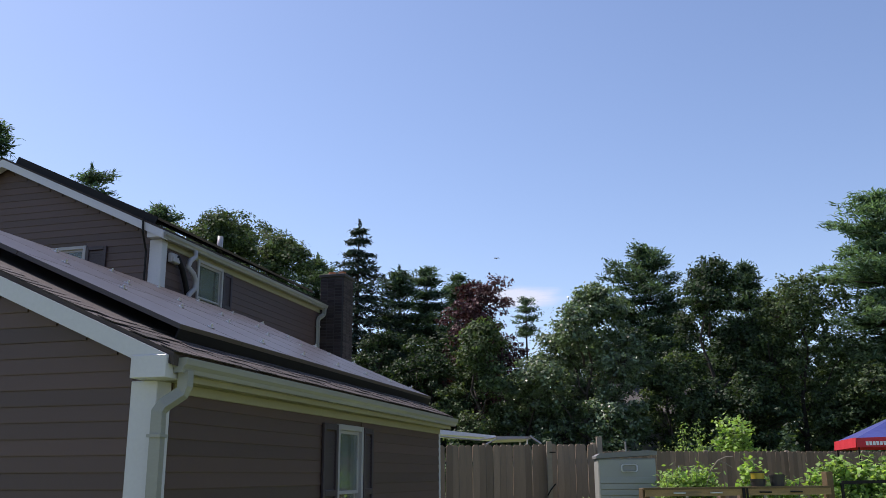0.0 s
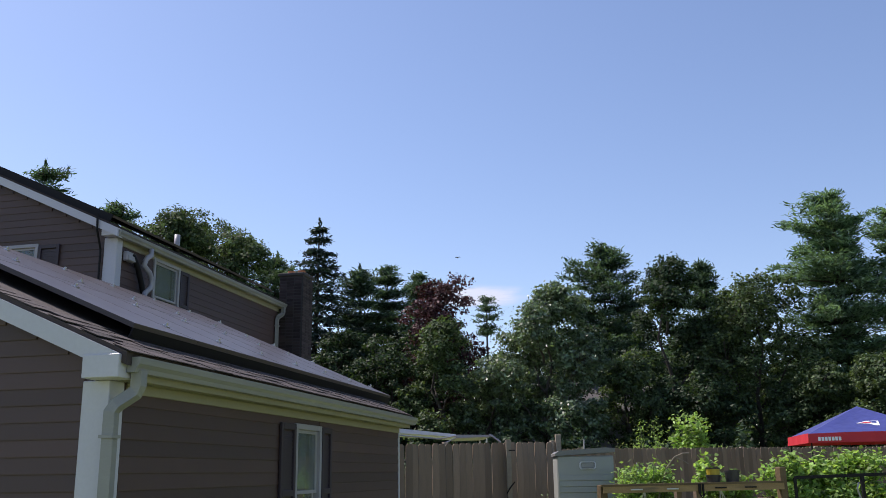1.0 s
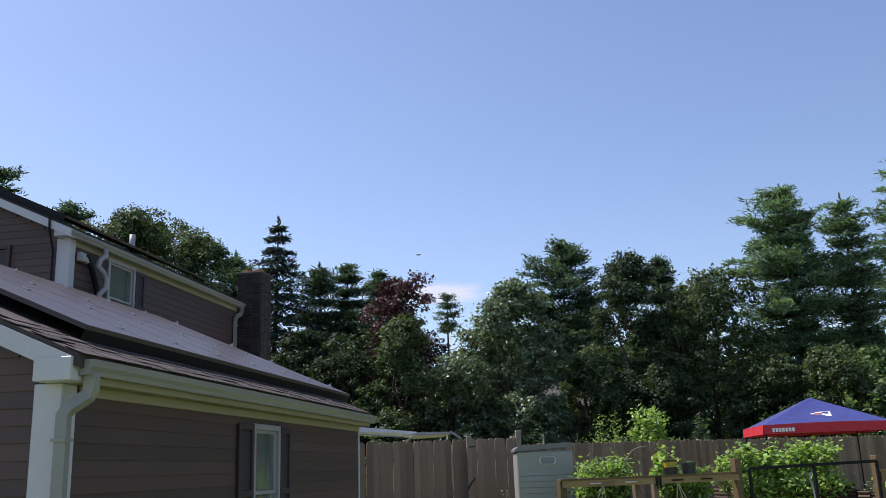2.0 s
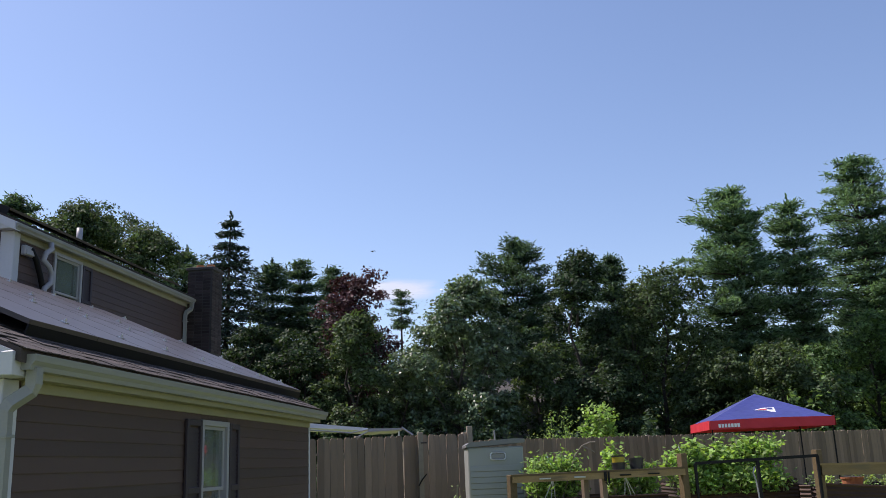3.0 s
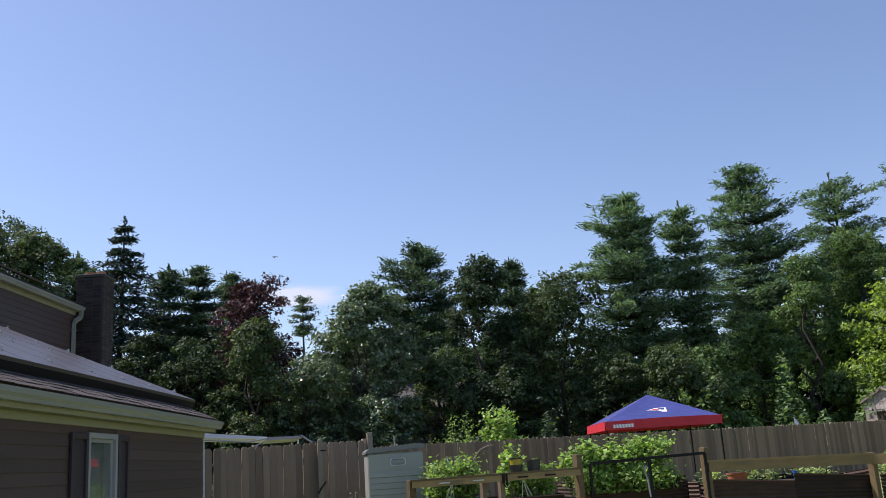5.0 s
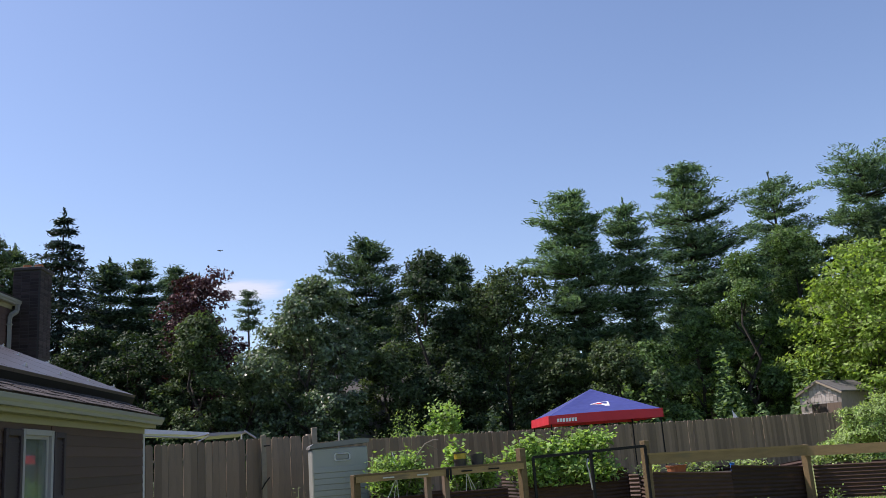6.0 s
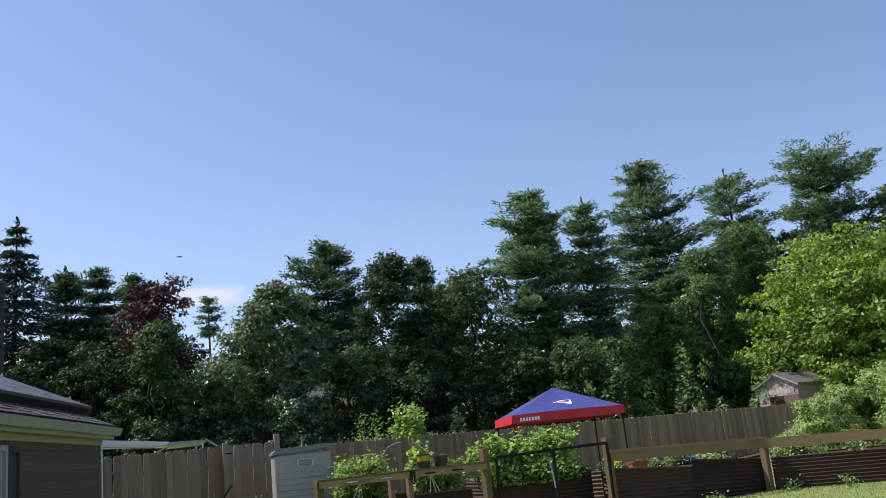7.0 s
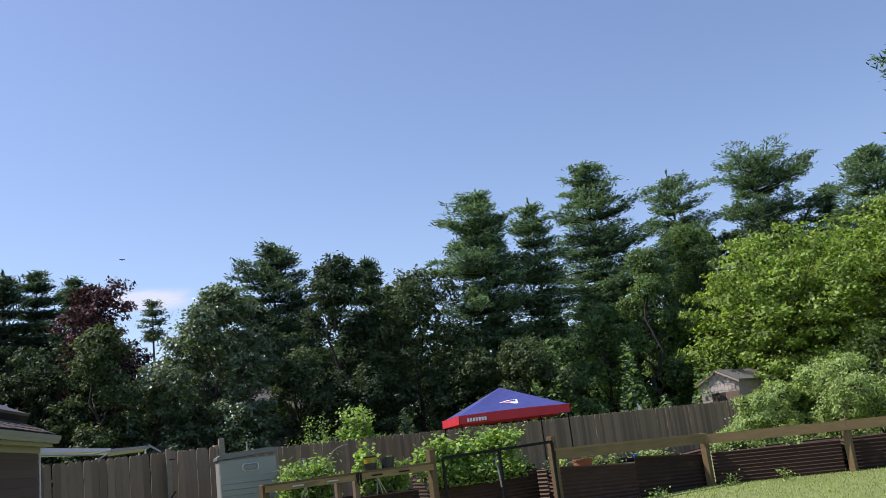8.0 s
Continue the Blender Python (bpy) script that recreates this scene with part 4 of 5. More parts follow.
# ---- garden fence with timber posts and rails, and rusty corrugated beds ----
A, B, C, D, E2 = (6.36, 15.28), (8.82, 15.18), (12.36, 15.17), (14.42, 13.4), (17.4, 11.0)
LEFT = (3.34, 15.40)


def timber_post(at, top, m, label, w=0.065):
    t = thing("garden_post", Matrix.Translation((at[0], at[1], rise(*at))) @ Matrix.Rotation(radians(20), 4, "Z"), label, "post", "posts of the garden fence")
    bm = bmesh.new()
    box(bm, -w, w, -w, w, -0.2, top - rise(*at), 0.008)
    part("post", bm, m, t)
    return t


timber_post(LEFT, 1.47, timber_m, "golden timber garden post at the bed's corner")
for x in (4.64, 4.97):
    timber_post((x, 15.47), 1.37, picket_m, "weathered brown timber post under the planter rail", 0.05)
timber_post(A, 1.72, timber_m, "golden timber gate post")
timber_post(B, 1.70, timber_m, "golden timber gate post")
timber_post(C, 1.40, timber_m, "golden timber garden fence post")
timber_post(D, 1.36, timber_m, "golden timber garden fence post")
timber_post(E2, 1.30, timber_m, "golden timber garden fence post")


def rail(p, q, z0, z1, h, m, off=0.09, cap=True, label="weathered timber top rail of the garden fence"):
    p, q = Vector((*p, 0)), Vector((*q, 0))
    d = (q - p).normalized()
    side = Vector((d.y, -d.x, 0))
    turn = math.atan2(d.y, d.x)
    t = thing("fence_rail", Matrix.Translation(p + side * off) @ Matrix.Rotation(turn, 4, "Z"), label, "rail", "rails of the garden fence")
    ln = (q - p).length
    bm = bmesh.new()
    prism(bm, [(0, z0 - h), (ln, z1 - h), (ln, z1), (0, z0)], 1, -0.02, 0.02)
    part("board", bm, m, t)
    if cap:
        bm = bmesh.new()
        prism(bm, [(-0.03, z0), (ln, z1), (ln, z1 + 0.035), (-0.03, z0 + 0.035)], 1, -0.03, 0.11)
        part("cap", bm, m, t, "flat cap board")
    return t


rail(LEFT, A, 1.44, 1.465, 0.105, timber_m)
rail(B, C, 1.43, 1.36, 0.17, timber_m)
rail(C, D, 1.37, 1.33, 0.19, timber_m, cap=False)
rail(D, E2, 1.33, 1.28, 0.19, timber_m, cap=False)
# dark slots and clips on the planter rail
for k, x in enumerate((0.55, 1.15, 1.95, 2.45)):
    st = thing("rail_bracket", Matrix.Translation((LEFT[0] + x, LEFT[1] - 0.125 - 0.0377 * x, 1.385 + 0.008 * x)), "small dark metal bracket on the timber rail", "bracket", "brackets on the rail")
    bm = bmesh.new()
    box(bm, -0.10, 0.10, -0.012, 0.006, -0.012, 0.012, 0.003)
    part("plate", bm, black_m if k > 1 else steel_m, st)
hg = thing("rail_latch", Matrix.Translation((LEFT[0] + 1.62, LEFT[1] - 0.19, 1.33)), "dark hanging latch on the timber rail", "latch")
bm = bmesh.new()
box(bm, -0.045, 0.0, -0.015, 0.015, -0.02, 0.14, 0.004)
box(bm, 0.02, 0.05, -0.015, 0.015, -0.05, 0.14, 0.004)
part("strap", bm, black_m, hg)
bm = bmesh.new()
tube(bm, [(-0.03, -0.01, -0.03), (0.01, -0.02, -0.09), (0.05, -0.01, -0.03)], 0.014, 6)
part("ring", bm, black_m, hg)


def bed(p, q, z0, z1, depth, label):
    """A raised bed walled with corrugated steel, its waves running level, filled with soil."""
    p, q = Vector((*p, 0)), Vector((*q, 0))
    d = (q - p).normalized()
    t = thing("raised_bed", Matrix.Translation(p) @ Matrix.Rotation(math.atan2(d.y, d.x), 4, "Z"), label, "raised bed", "corrugated garden beds")
    ln = (q - p).length
    base = min(rise(p.x, p.y), rise(q.x, q.y)) - 0.1
    n = int((min(z0, z1) - base) / 0.034)
    def wall(name, x0, x1, y0, y1):
        bm = bmesh.new()
        rows = []
        nx, ny = (y1 - y0), -(x1 - x0)
        l2 = math.hypot(nx, ny)
        for k in range(2 * n + 1):
            s = k / (2 * n)
            off = 0.012 * math.sin(k * math.pi / 2) if k % 2 else 0.0
            rows.append([bm.verts.new((x0 + nx / l2 * off, y0 + ny / l2 * off, base + (z0 - base) * s)), bm.verts.new((x1 + nx / l2 * off, y1 + ny / l2 * off, base + (z1 - base) * s))])
        for a, b in zip(rows, rows[1:]):
            bm.faces.new((a[0], a[1], b[1], b[0]))
        ob = part(name, bm, rust_m, t)
        md = ob.modifiers.new("thick", "SOLIDIFY")
        md.thickness = 0.004
        return ob
    segs = max(1, round(ln / 1.8))
    for k in range(segs):
        wall("steel_sheet", ln * k / segs, ln * (k + 1) / segs - 0.004, 0, 0)
    wall("end_sheet", 0, 0, depth, 0)
    wall("end_sheet", ln, ln, 0, depth)
    wall("steel_sheet", ln, 0, depth, depth)
    bm = bmesh.new()
    prism(bm, [(0.02, base), (ln - 0.02, base), (ln - 0.02, z1 - 0.06), (0.02, z0 - 0.06)], 1, 0.02, depth - 0.02)
    part("soil", bm, soil_m, t, "dark garden soil")
    return t


bed((3.55, 15.75), (6.2, 15.65), 1.05, 1.05, 1.1, "rusty corrugated raised bed behind the timber rail")
bed((6.7, 16.3), (8.95, 16.2), 1.20, 1.20, 1.1, "rusty corrugated raised bed full of bean plants")
bed((9.0, 15.32), (12.4, 15.27), 1.12, 0.99, 1.2, "rusty corrugated raised bed behind the rail")
bed((12.52, 15.2), (14.4, 13.58), 0.99, 0.97, 1.2, "rusty corrugated raised bed behind the rail")
bed((14.5, 13.5), (17.4, 11.15), 0.97, 0.95, 1.2, "rusty corrugated raised bed behind the rail")

# sunlit stack of corrugated offcuts leaning at the gate
oc = thing("steel_offcut", Matrix.Translation((8.66, 15.45, rise(8.66, 15.45))) @ Matrix.Rotation(radians(-62), 4, "Z"), "sunlit orange-rust corrugated end sheet", "steel sheet")
bm = bmesh.new()
rows = []
for k in range(45):
    off = 0.012 * math.sin(k * math.pi / 2)
    rows.append([bm.verts.new((x, off, 0.0 + k * 0.0185)) for x in (-0.10, 0.12)])
for a, b in zip(rows, rows[1:]):
    bm.faces.new((a[0], a[1], b[1], b[0]))
ob = part("sheet", bm, rust_m, oc)
ob.modifiers.new("thick", "SOLIDIFY").thickness = 0.004

# ---- black metal gate between the two gate posts ----
gt = thing("garden_gate", Matrix.Translation((6.55, 15.18, rise(6.4, 15.18))), "black steel-tube garden gate", "gate")
zz = rise(6.4, 15.18)
for name, pts, w in (("top_bar", [(0, 0, 1.545 - zz), (2.22, -0.1, 1.60 - zz)], 0.036), ("stile", [(0, 0, 0.1), (0, 0, 1.545 - zz)], 0.03), ("stile", [(2.22, -0.1, 0.1), (2.22, -0.1, 1.60 - zz)], 0.03), ("mid_stile", [(1.12, -0.05, 0.05), (1.12, -0.05, 1.57 - zz)], 0.035), ("bottom_bar", [(0, 0, 0.12), (2.22, -0.1, 0.12)], 0.03)):
    bm = bmesh.new()
    tube(bm, pts, w, 4, True)
    part(name, bm, black_m, gt)
bm = bmesh.new()
tube(bm, [(1.05, -0.06, 1.45 - zz), (1.0, -0.09, 1.35 - zz), (1.05, -0.07, 1.2 - zz), (1.08, -0.06, 0.9 - zz)], 0.016, 6)
part("latch", bm, pvc_m, gt, "thin pale gate latch and chain")

# ---- pop-up canopy tent ----
TENT = Matrix.Translation(polar(27.05, 25.8)) @ Matrix.Rotation(radians(-14.0), 4, "Z")
tent = thing("canopy_tent", TENT, "blue pop-up canopy tent with a red valance", "canopy tent")
tz = TENT.translation.z
EAVE, PEAK, VAL = 2.50 - tz, 3.23 - tz, 0.21
HALF = 1.52
bm = bmesh.new()
n = 12
for k in range(4):
    turn = Matrix.Rotation(k * math.pi / 2, 3, "Z")
    rows = []
    for i in range(n + 1):
        f = i / n
        row = []
        for j in range(-i, i + 1, 2):
            across = j / max(1, i)
            sag = 0.035 * math.sin(math.pi * f) * (1 - across * across)
            row.append(bm.verts.new(turn @ Vector((HALF * f * across, -HALF * f, PEAK + (EAVE - PEAK) * f - sag))))
        rows.append(row)
    for up, dn in zip(rows, rows[1:]):
        for j in range(len(up)):
            bm.faces.new((up[j], dn[j], dn[j + 1]))
        for j in range(len(up) - 1):
            bm.faces.new((up[j], dn[j + 1], up[j + 1]))
bmesh.ops.remove_doubles(bm, verts=bm.verts[:], dist=0.001)
top = part("roof_cloth", bm, blue_m, tent, "blue polyester roof cloth")
top.modifiers.new("thick", "SOLIDIFY").thickness = 0.004
for k in range(4):
    bm = bmesh.new()
    rows = []
    for i in range(13):
        x = -HALF + 2 * HALF * i / 12
        w = 0.012 * math.sin(i * 1.9 + k)
        up = 0.05 * math.cos(math.pi * x / (2 * HALF)) if k == 0 else 0.02
        rows.append([bm.verts.new((x, -HALF - 0.006 - w * 0.3, EAVE + 0.01 + 0.5 * up)), bm.verts.new((x, -HALF - 0.02 - w, EAVE - VAL))])
    for a, b in zip(rows, rows[1:]):
        bm.faces.new((a[0], a[1], b[1], b[0]))
    bmesh.ops.rotate(bm, verts=bm.verts[:], cent=(0, 0, 0), matrix=Matrix.Rotation(k * math.pi / 2, 3, "Z"))
    v = part("valance", bm, red_m, tent, "red hanging valance")
    v.modifiers.new("thick", "SOLIDIFY").thickness = 0.004
for sx in (-1, 1):
    for sy in (-1, 1):
        bm = bmesh.new()
        tube(bm, [(sx * 1.47, sy * 1.47, 0), (sx * 1.47, sy * 1.47, EAVE)], 0.022, 4, True)
        part("leg", bm, black_m, tent, "dark steel leg")
# plain printed emblem and bars of lettering
sl = math.atan2(PEAK - EAVE, HALF)
EM = Matrix.Translation((0.02, -HALF * 0.62, PEAK - (PEAK - EAVE) * 0.62 - 0.026)) @ Matrix.Rotation(sl, 4, "X") @ Matrix.Scale(0.72, 4)
for nm, mt, pts, z in (("emblem_white", white_cloth_m, [(-0.42, 0.02), (-0.05, 0.20), (0.34, 0.20), (0.30, -0.20), (0.14, -0.18), (0.0, -0.04)], 0.0), ("emblem_red", print_red_m, [(-0.32, 0.02), (-0.08, 0.10), (0.1, 0.06), (0.0, 0.0)], 0.006), ("emblem_blue", print_blue_m, [(0.02, 0.15), (0.27, 0.16), (0.24, 0.0), (0.12, 0.02)], 0.006)):
    bm = bmesh.new()
    prism(bm, pts, 2, z, z + 0.004)
    e = part(nm, bm, mt, tent)
    e.matrix_local = EM
for k in range(7):
    bm = bmesh.new()
    x = -1.32 + k * 0.078
    box(bm, x, x + 0.058, -HALF - 0.034, -HALF - 0.026, EAVE - 0.165, EAVE - 0.075)
    part("letter_bar", bm, white_cloth_m, tent, "white lettering bar")


# ---- pots on the planter rail ----
def pot(at, r0, r1, h, m, label, rim=True, name="flower_pot"):
    t = thing(name, Matrix.Translation(at), label, "pot")
    bm = bmesh.new()
    tube(bm, [(0, 0, 0), (0, 0, h * 0.82)], [r0, r1 * 0.94], 16)
    part("body", bm, m, t, smooth=False)
    if rim:
        bm = bmesh.new()
        tube(bm, [(0, 0, h * 0.82), (0, 0, h)], [r1, r1 * 1.03], 16)
        part("rim", bm, m, t)
    bm = bmesh.new()
    tube(bm, [(0, 0, h), (0, 0, h + 0.006)], [r1 * 0.9, r1 * 0.9], 12)
    part("soil", bm, soil_m, t)
    return t


pot((5.24, 15.38, 1.475), 0.10, 0.125, 0.13, dark_pot_m, "dark saucer pot under the yellow one")
yp = pot((5.24, 15.38, 1.605), 0.105, 0.118, 0.12, yellow_m, "yellow glazed flower pot with a dark rim on the timber rail")
yp.children[1].data.materials.clear()
yp.children[1].data.materials.append(dark_pot_m)
pot((5.56, 15.37, 1.475), 0.105, 0.13, 0.20, dark_pot_m, "dark plastic nursery pot on the timber rail")
pot((9.75, 15.7, 1.02), 0.17, 0.2, 0.17, clay_m, "terracotta tray pot in the bed")
bb = thing("bucket", Matrix.Translation((11.05, 15.75, 0.99)), "small bright blue plastic marker bucket in the bed", "bucket")
bm = bmesh.new()
tube(bm, [(0, 0, 0), (0, 0, 0.16)], [0.035, 0.05], 10)
part("body", bm, bluebit_m, bb)


# ---- garden plants ----
def bush(name, at, w, d, h, mat, leaf_len, count, label, category, seed, ratio=0.75, stems=8, low=0.05, upright=0.0):
    """A clump of stems with leaves gathered along and about them."""
    rng, nr = random.Random(seed), np.random.default_rng(seed)
    t = thing(name, Matrix.Translation(at), label, category)
    bm = bmesh.new()
    cen, nor = [], []
    for k in range(stems):
        bx, by = rng.uniform(-1, 1) * w * 0.5, rng.uniform(-1, 1) * d * 0.5
        tip = Vector((bx + rng.uniform(-0.25, 0.25) * w, by + rng.uniform(-0.25, 0.25) * d, h * rng.uniform(0.55, 1.0) * (1 - 0.35 * (bx / w * 2) ** 2)))
        pts = limb_points((bx * (0.35 + 0.6 * upright), by * 0.4, 0), tip, rng, -0.04, 4)
        tube(bm, pts, [0.014, 0.011, 0.008, 0.003], 4)
        m = count // stems
        for i in range(m):
            q = rng.uniform(low, 1.0) ** 0.8 * 3
            s = min(2, int(q))
            p = pts[s].lerp(pts[s + 1], q - s)
            sp = 0.05 + 0.085 * w
            cen.append((p.x + rng.gauss(0, sp), p.y + rng.gauss(0, sp), max(0.02, p.z + rng.gauss(0, sp * 0.6))))
            nor.append((rng.gauss(0, 0.3), rng.gauss(0, 0.3) - 0.2, 1.0))
    part("stem_cluster", bm, stem_m, t)
    part("foliage", leaves("foliage", cen, nor, leaf_len, leaf_len * ratio, nr, mat, 0.5), None, t)
    return t


# broad-leaved vegetables in the left bed
bush("pepper_plant", (4.02, 16.15, 0.99), 0.55, 0.5, 0.82, bean_m, 0.095, 2400, "lush bright green pepper plants in the raised bed", "vegetable plant", 101, 0.5, 26)
bush("pepper_plant", (4.5, 16.15, 0.99), 0.5, 0.5, 0.86, bean_m, 0.095, 2400, "lush bright green pepper plants in the raised bed", "vegetable plant", 102, 0.5, 26)
bush("squash_plant", (5.5, 16.35, 0.99), 0.45, 0.4, 1.1, bean_m, 0.11, 460, "tall leafy squash vine in the raised bed", "vegetable plant", 103, 0.8, 7)
bush("squash_plant", (5.95, 16.2, 0.99), 0.5, 0.4, 0.78, bean_m, 0.11, 460, "sprawling squash leaves in the raised bed", "vegetable plant", 104, 0.8, 8)
for k in range(5):
    bush("bean_plant", (6.85 + 0.42 * k, 16.6 + 0.1 * (k % 2), 1.14), 0.6, 0.6, 0.98 - 0.05 * (k % 3), bean_m, 0.105, 900, "dense climbing bean leaves over the bed", "vegetable plant", 110 + k, 0.85, 9, upright=0.6)
for k in range(4):
    bush("bean_plant", (6.95 + 0.5 * k, 16.22, 0.98), 0.6, 0.2, 0.52 - 0.06 * (k % 2), bean_m, 0.10, 420, "bean leaves hanging over the edge of the bed", "vegetable plant", 120 + k, 0.85, 8, upright=0.8)
for k, (x, y, z, h) in enumerate(((9.2, 15.8, 1.05, 0.2), (10.1, 15.9, 1.0, 0.28), (10.6, 15.8, 0.98, 0.3), (11.3, 15.8, 0.96, 0.3), (11.8, 15.9, 0.94, 0.32), (12.8, 15.3, 0.93, 0.3), (13.4, 14.8, 0.93, 0.35), (14.0, 14.4, 0.92, 0.35))):
    bush("seedling", (x, y, z), 0.5, 0.4, h, shrub_m, 0.08, 160, "low green seedlings in the raised bed", "vegetable plant", 130 + k, 0.6, 8)
# shrubs at the fence
bush("sapling", tuple(polar(17.6, 31.0)), 1.05, 1.0, 3.4, bean_m, 0.17, 1700, "sunlit round-leaved sapling behind the back fence", "sapling", 141, 0.7, 24, 0.5)
bush("bush", tuple(polar(15.3, 30.5)), 0.95, 0.8, 2.85, bean_m, 0.10, 1100, "yellow-green bush behind the back fence", "bush", 142, 0.5, 12, 0.5)
bush("bush", tuple(polar(13.4, 30.0)), 1.5, 0.8, 2.5, shrub_m, 0.09, 1100, "fine pale green bush behind the fence", "bush", 143, 0.35, 18, 0.5, 0.7)
bush("sapling", tuple(polar(19.2, 30.0)), 1.0, 0.8, 2.25, bean_m, 0.14, 300, "thin leafy sapling behind the back fence", "sapling", 144, 0.7, 8, 0.5)
for k, (a, r, w, h) in enumerate(((43.2, 23.5, 1.1, 1.8), (45.8, 23.5, 1.45, 2.2), (48.8, 22.5, 1.5, 2.3), (51.8, 22.0, 1.6, 2.5), (41.4, 23.6, 0.8, 1.35))):
    rg = random.Random(400 + k)
    ls = [(rg.uniform(-0.7, 0.7) * w, rg.uniform(-0.5, 0.5) * w, h * (0.2 + 0.68 * i / 7), w * rg.uniform(0.32, 0.5), h * rg.uniform(0.14, 0.2)) for i in range(8)]
    plant_tree("feathery_shrub", broadleaf(150 + k, h, ls, shrub_m, 0.085, 330, 60, 0.05, 0.03, 0.2, ratio=0.4), polar(a, r), "pale feathery shrub in full sun behind the beds", "shrub", "shrubs behind the beds")
bush("bush", tuple(polar(50.6, 27.0)), 2.6, 1.6, 4.2, oak_m, 0.13, 2600, "dark green bush behind the pale shrubs", "bush", 158, 0.6, 26)
bush("weed", (2.05, 12.9, rise(2.05, 12.9)), 0.14, 0.14, 1.42, shrub_m, 0.05, 110, "thin tall weed before the fence", "weed", 160, 0.4, 4)
for k, (x, y, h) in enumerate(((12.5, 14.7, 0.22), (10.7, 14.7, 0.3), (13.2, 14.0, 0.28), (15.2, 12.2, 0.3))):
    bush("weed", (x, y, rise(x, y)), 0.3, 0.3, h, bean_m, 0.07, 60, "small leafy weed at the foot of the bed", "weed", 165 + k, 0.5, 6)

# rough grass at the foot of the beds and over the sunny lawn, too fine to count
nr = np.random.default_rng(8)
k = 40000
gx, gy = nr.uniform(7.5, 19.0, k), nr.uniform(6.0, 15.1, k)
keep = gy < np.where(gx < 12.4, 15.1, 15.1 - (gx - 12.4) * 0.84)
gx, gy = gx[keep], gy[keep]
tall = np.where(nr.random(len(gx)) < 0.03, 0.10, 0.03)
gz = np.array([rise(a, b) for a, b in zip(gx, gy)])
cen = np.stack([gx, gy, gz + tall * 0.5], 1)
gm = leaves("grass", cen, nr.normal(0, 1, (len(gx), 3)) * [1, 1, 0.1], 0.055, 0.012, nr, blade_m, long_axis=np.tile([0, 0, 1.6], (len(gx), 1)))
tagged(new("grass", gm), "rough sunlit grass blades on the lawn", "grass", kind="stuff")

# bent dry stalks and wire in the left bed
dk = thing("bent_stake", Matrix.Translation((4.35, 15.95, 1.0)), "thin pale bent garden stake among the plants", "stake")
bm = bmesh.new()
tube(bm, [(0, 0, 0), (0.28, 0, 0.75), (0.42, 0, 0.92), (0.58, 0, 0.98), (0.68, 0, 0.98)], 0.011, 6)
tube(bm, [(0.42, 0, 0.92), (0.55, 0, 0.87), (0.66, 0, 0.80)], 0.010, 6)
part("rod", bm, greywood_m, dk)
for k, (x, y, lean) in enumerate(((4.15, 15.72, 0.25), (5.45, 15.7, -0.2))):
    wk = thing("wire_support", Matrix.Translation((x, y, 0.95)), "galvanised wire plant support", "plant support")
    bm = bmesh.new()
    for s in (-1, 0.2, 1):
        tube(bm, [(0, 0, 0.42), (s * 0.12 - lean * 0.4, 0, 0.0)], 0.008, 5)
    part("wire", bm, steel_m, wk)
for k, (az, r, z0) in enumerate(((35.2, 36.2, 2.25), (14.4, 24.0, 1.55), (22.4, 24.0, 1.6))):
    fl = thing("marker_flag", Matrix.Translation(polar(az, r, 0)), "small white pennant on a thin stake", "flag")
    bm = bmesh.new()
    g0 = polar(az, r).z
    tube(bm, [(0, 0, g0), (0, 0, z0 + 0.35)], 0.012, 6)
    part("stake", bm, greywood_m, fl)
    bm = bmesh.new()
    prism(bm, [(0.0, z0 + 0.02), (0.0 - 0.03, z0 + 0.36), (0.24 if k == 0 else 0.10, z0)], 1, -0.016, -0.012)
    part("cloth", bm, white_cloth_m, fl)

# ---- old shingled shed behind the fence ----
SH = Matrix.Translation(polar(40.1, 43.5)) @ Matrix.Rotation(radians(-68), 4, "Z")
shed = thing("garden_shed", SH, "old grey cedar-shingled shed with a gable roof", "shed")
sz = SH.translation.z
EV, PK, W2, LN = 3.28 - sz, 3.74 - sz, 0.96, 3.3
bm = bmesh.new()
prism(bm, [(-W2, 0), (W2, 0), (W2, EV), (0, PK), (-W2, EV)], 1, 0, LN)
wl = part("wall", bm, cedar_shingle_m, shed)
bm = bmesh.new()
box(bm, 0.28, W2 - 0.02, -0.03, -0.006, 0.2, EV - 0.52)
part("door", bm, picket_m, shed, "boarded door standing half open")
# no opening here: a dark sheet on the wall stands for the shade inside
bm = bmesh.new()
box(bm, -0.45, 0.27, -0.028, -0.008, 0.2, EV - 0.52)
part("doorway", bm, soil_m, shed, "dark sheet painted as the shade of an open doorway")
for s in (-1, 1):
    bm = bmesh.new()
    prism(bm, [(0, PK), (s * (W2 + 0.12), EV - 0.09), (s * (W2 + 0.12), EV - 0.02), (0, PK + 0.07)], 1, -0.12, LN + 0.1)
    part("roof", bm, grey_roof_m, shed, "dark weathered roof")
    bm = bmesh.new()
    prism(bm, [(0, PK - 0.06), (s * (W2 + 0.12), EV - 0.16), (s * (W2 + 0.12), EV - 0.08), (0, PK + 0.02)], 1, -0.15, -0.122)
    part("bargeboard", bm, greywood_m, shed)
bm = bmesh.new()
box(bm, 0.0, 0.165, 0.0, 0.012, 0.0, 0.20)
sm = mesh_of("shingle", bm, cedar_shingle_m)
rg = random.Random(9)
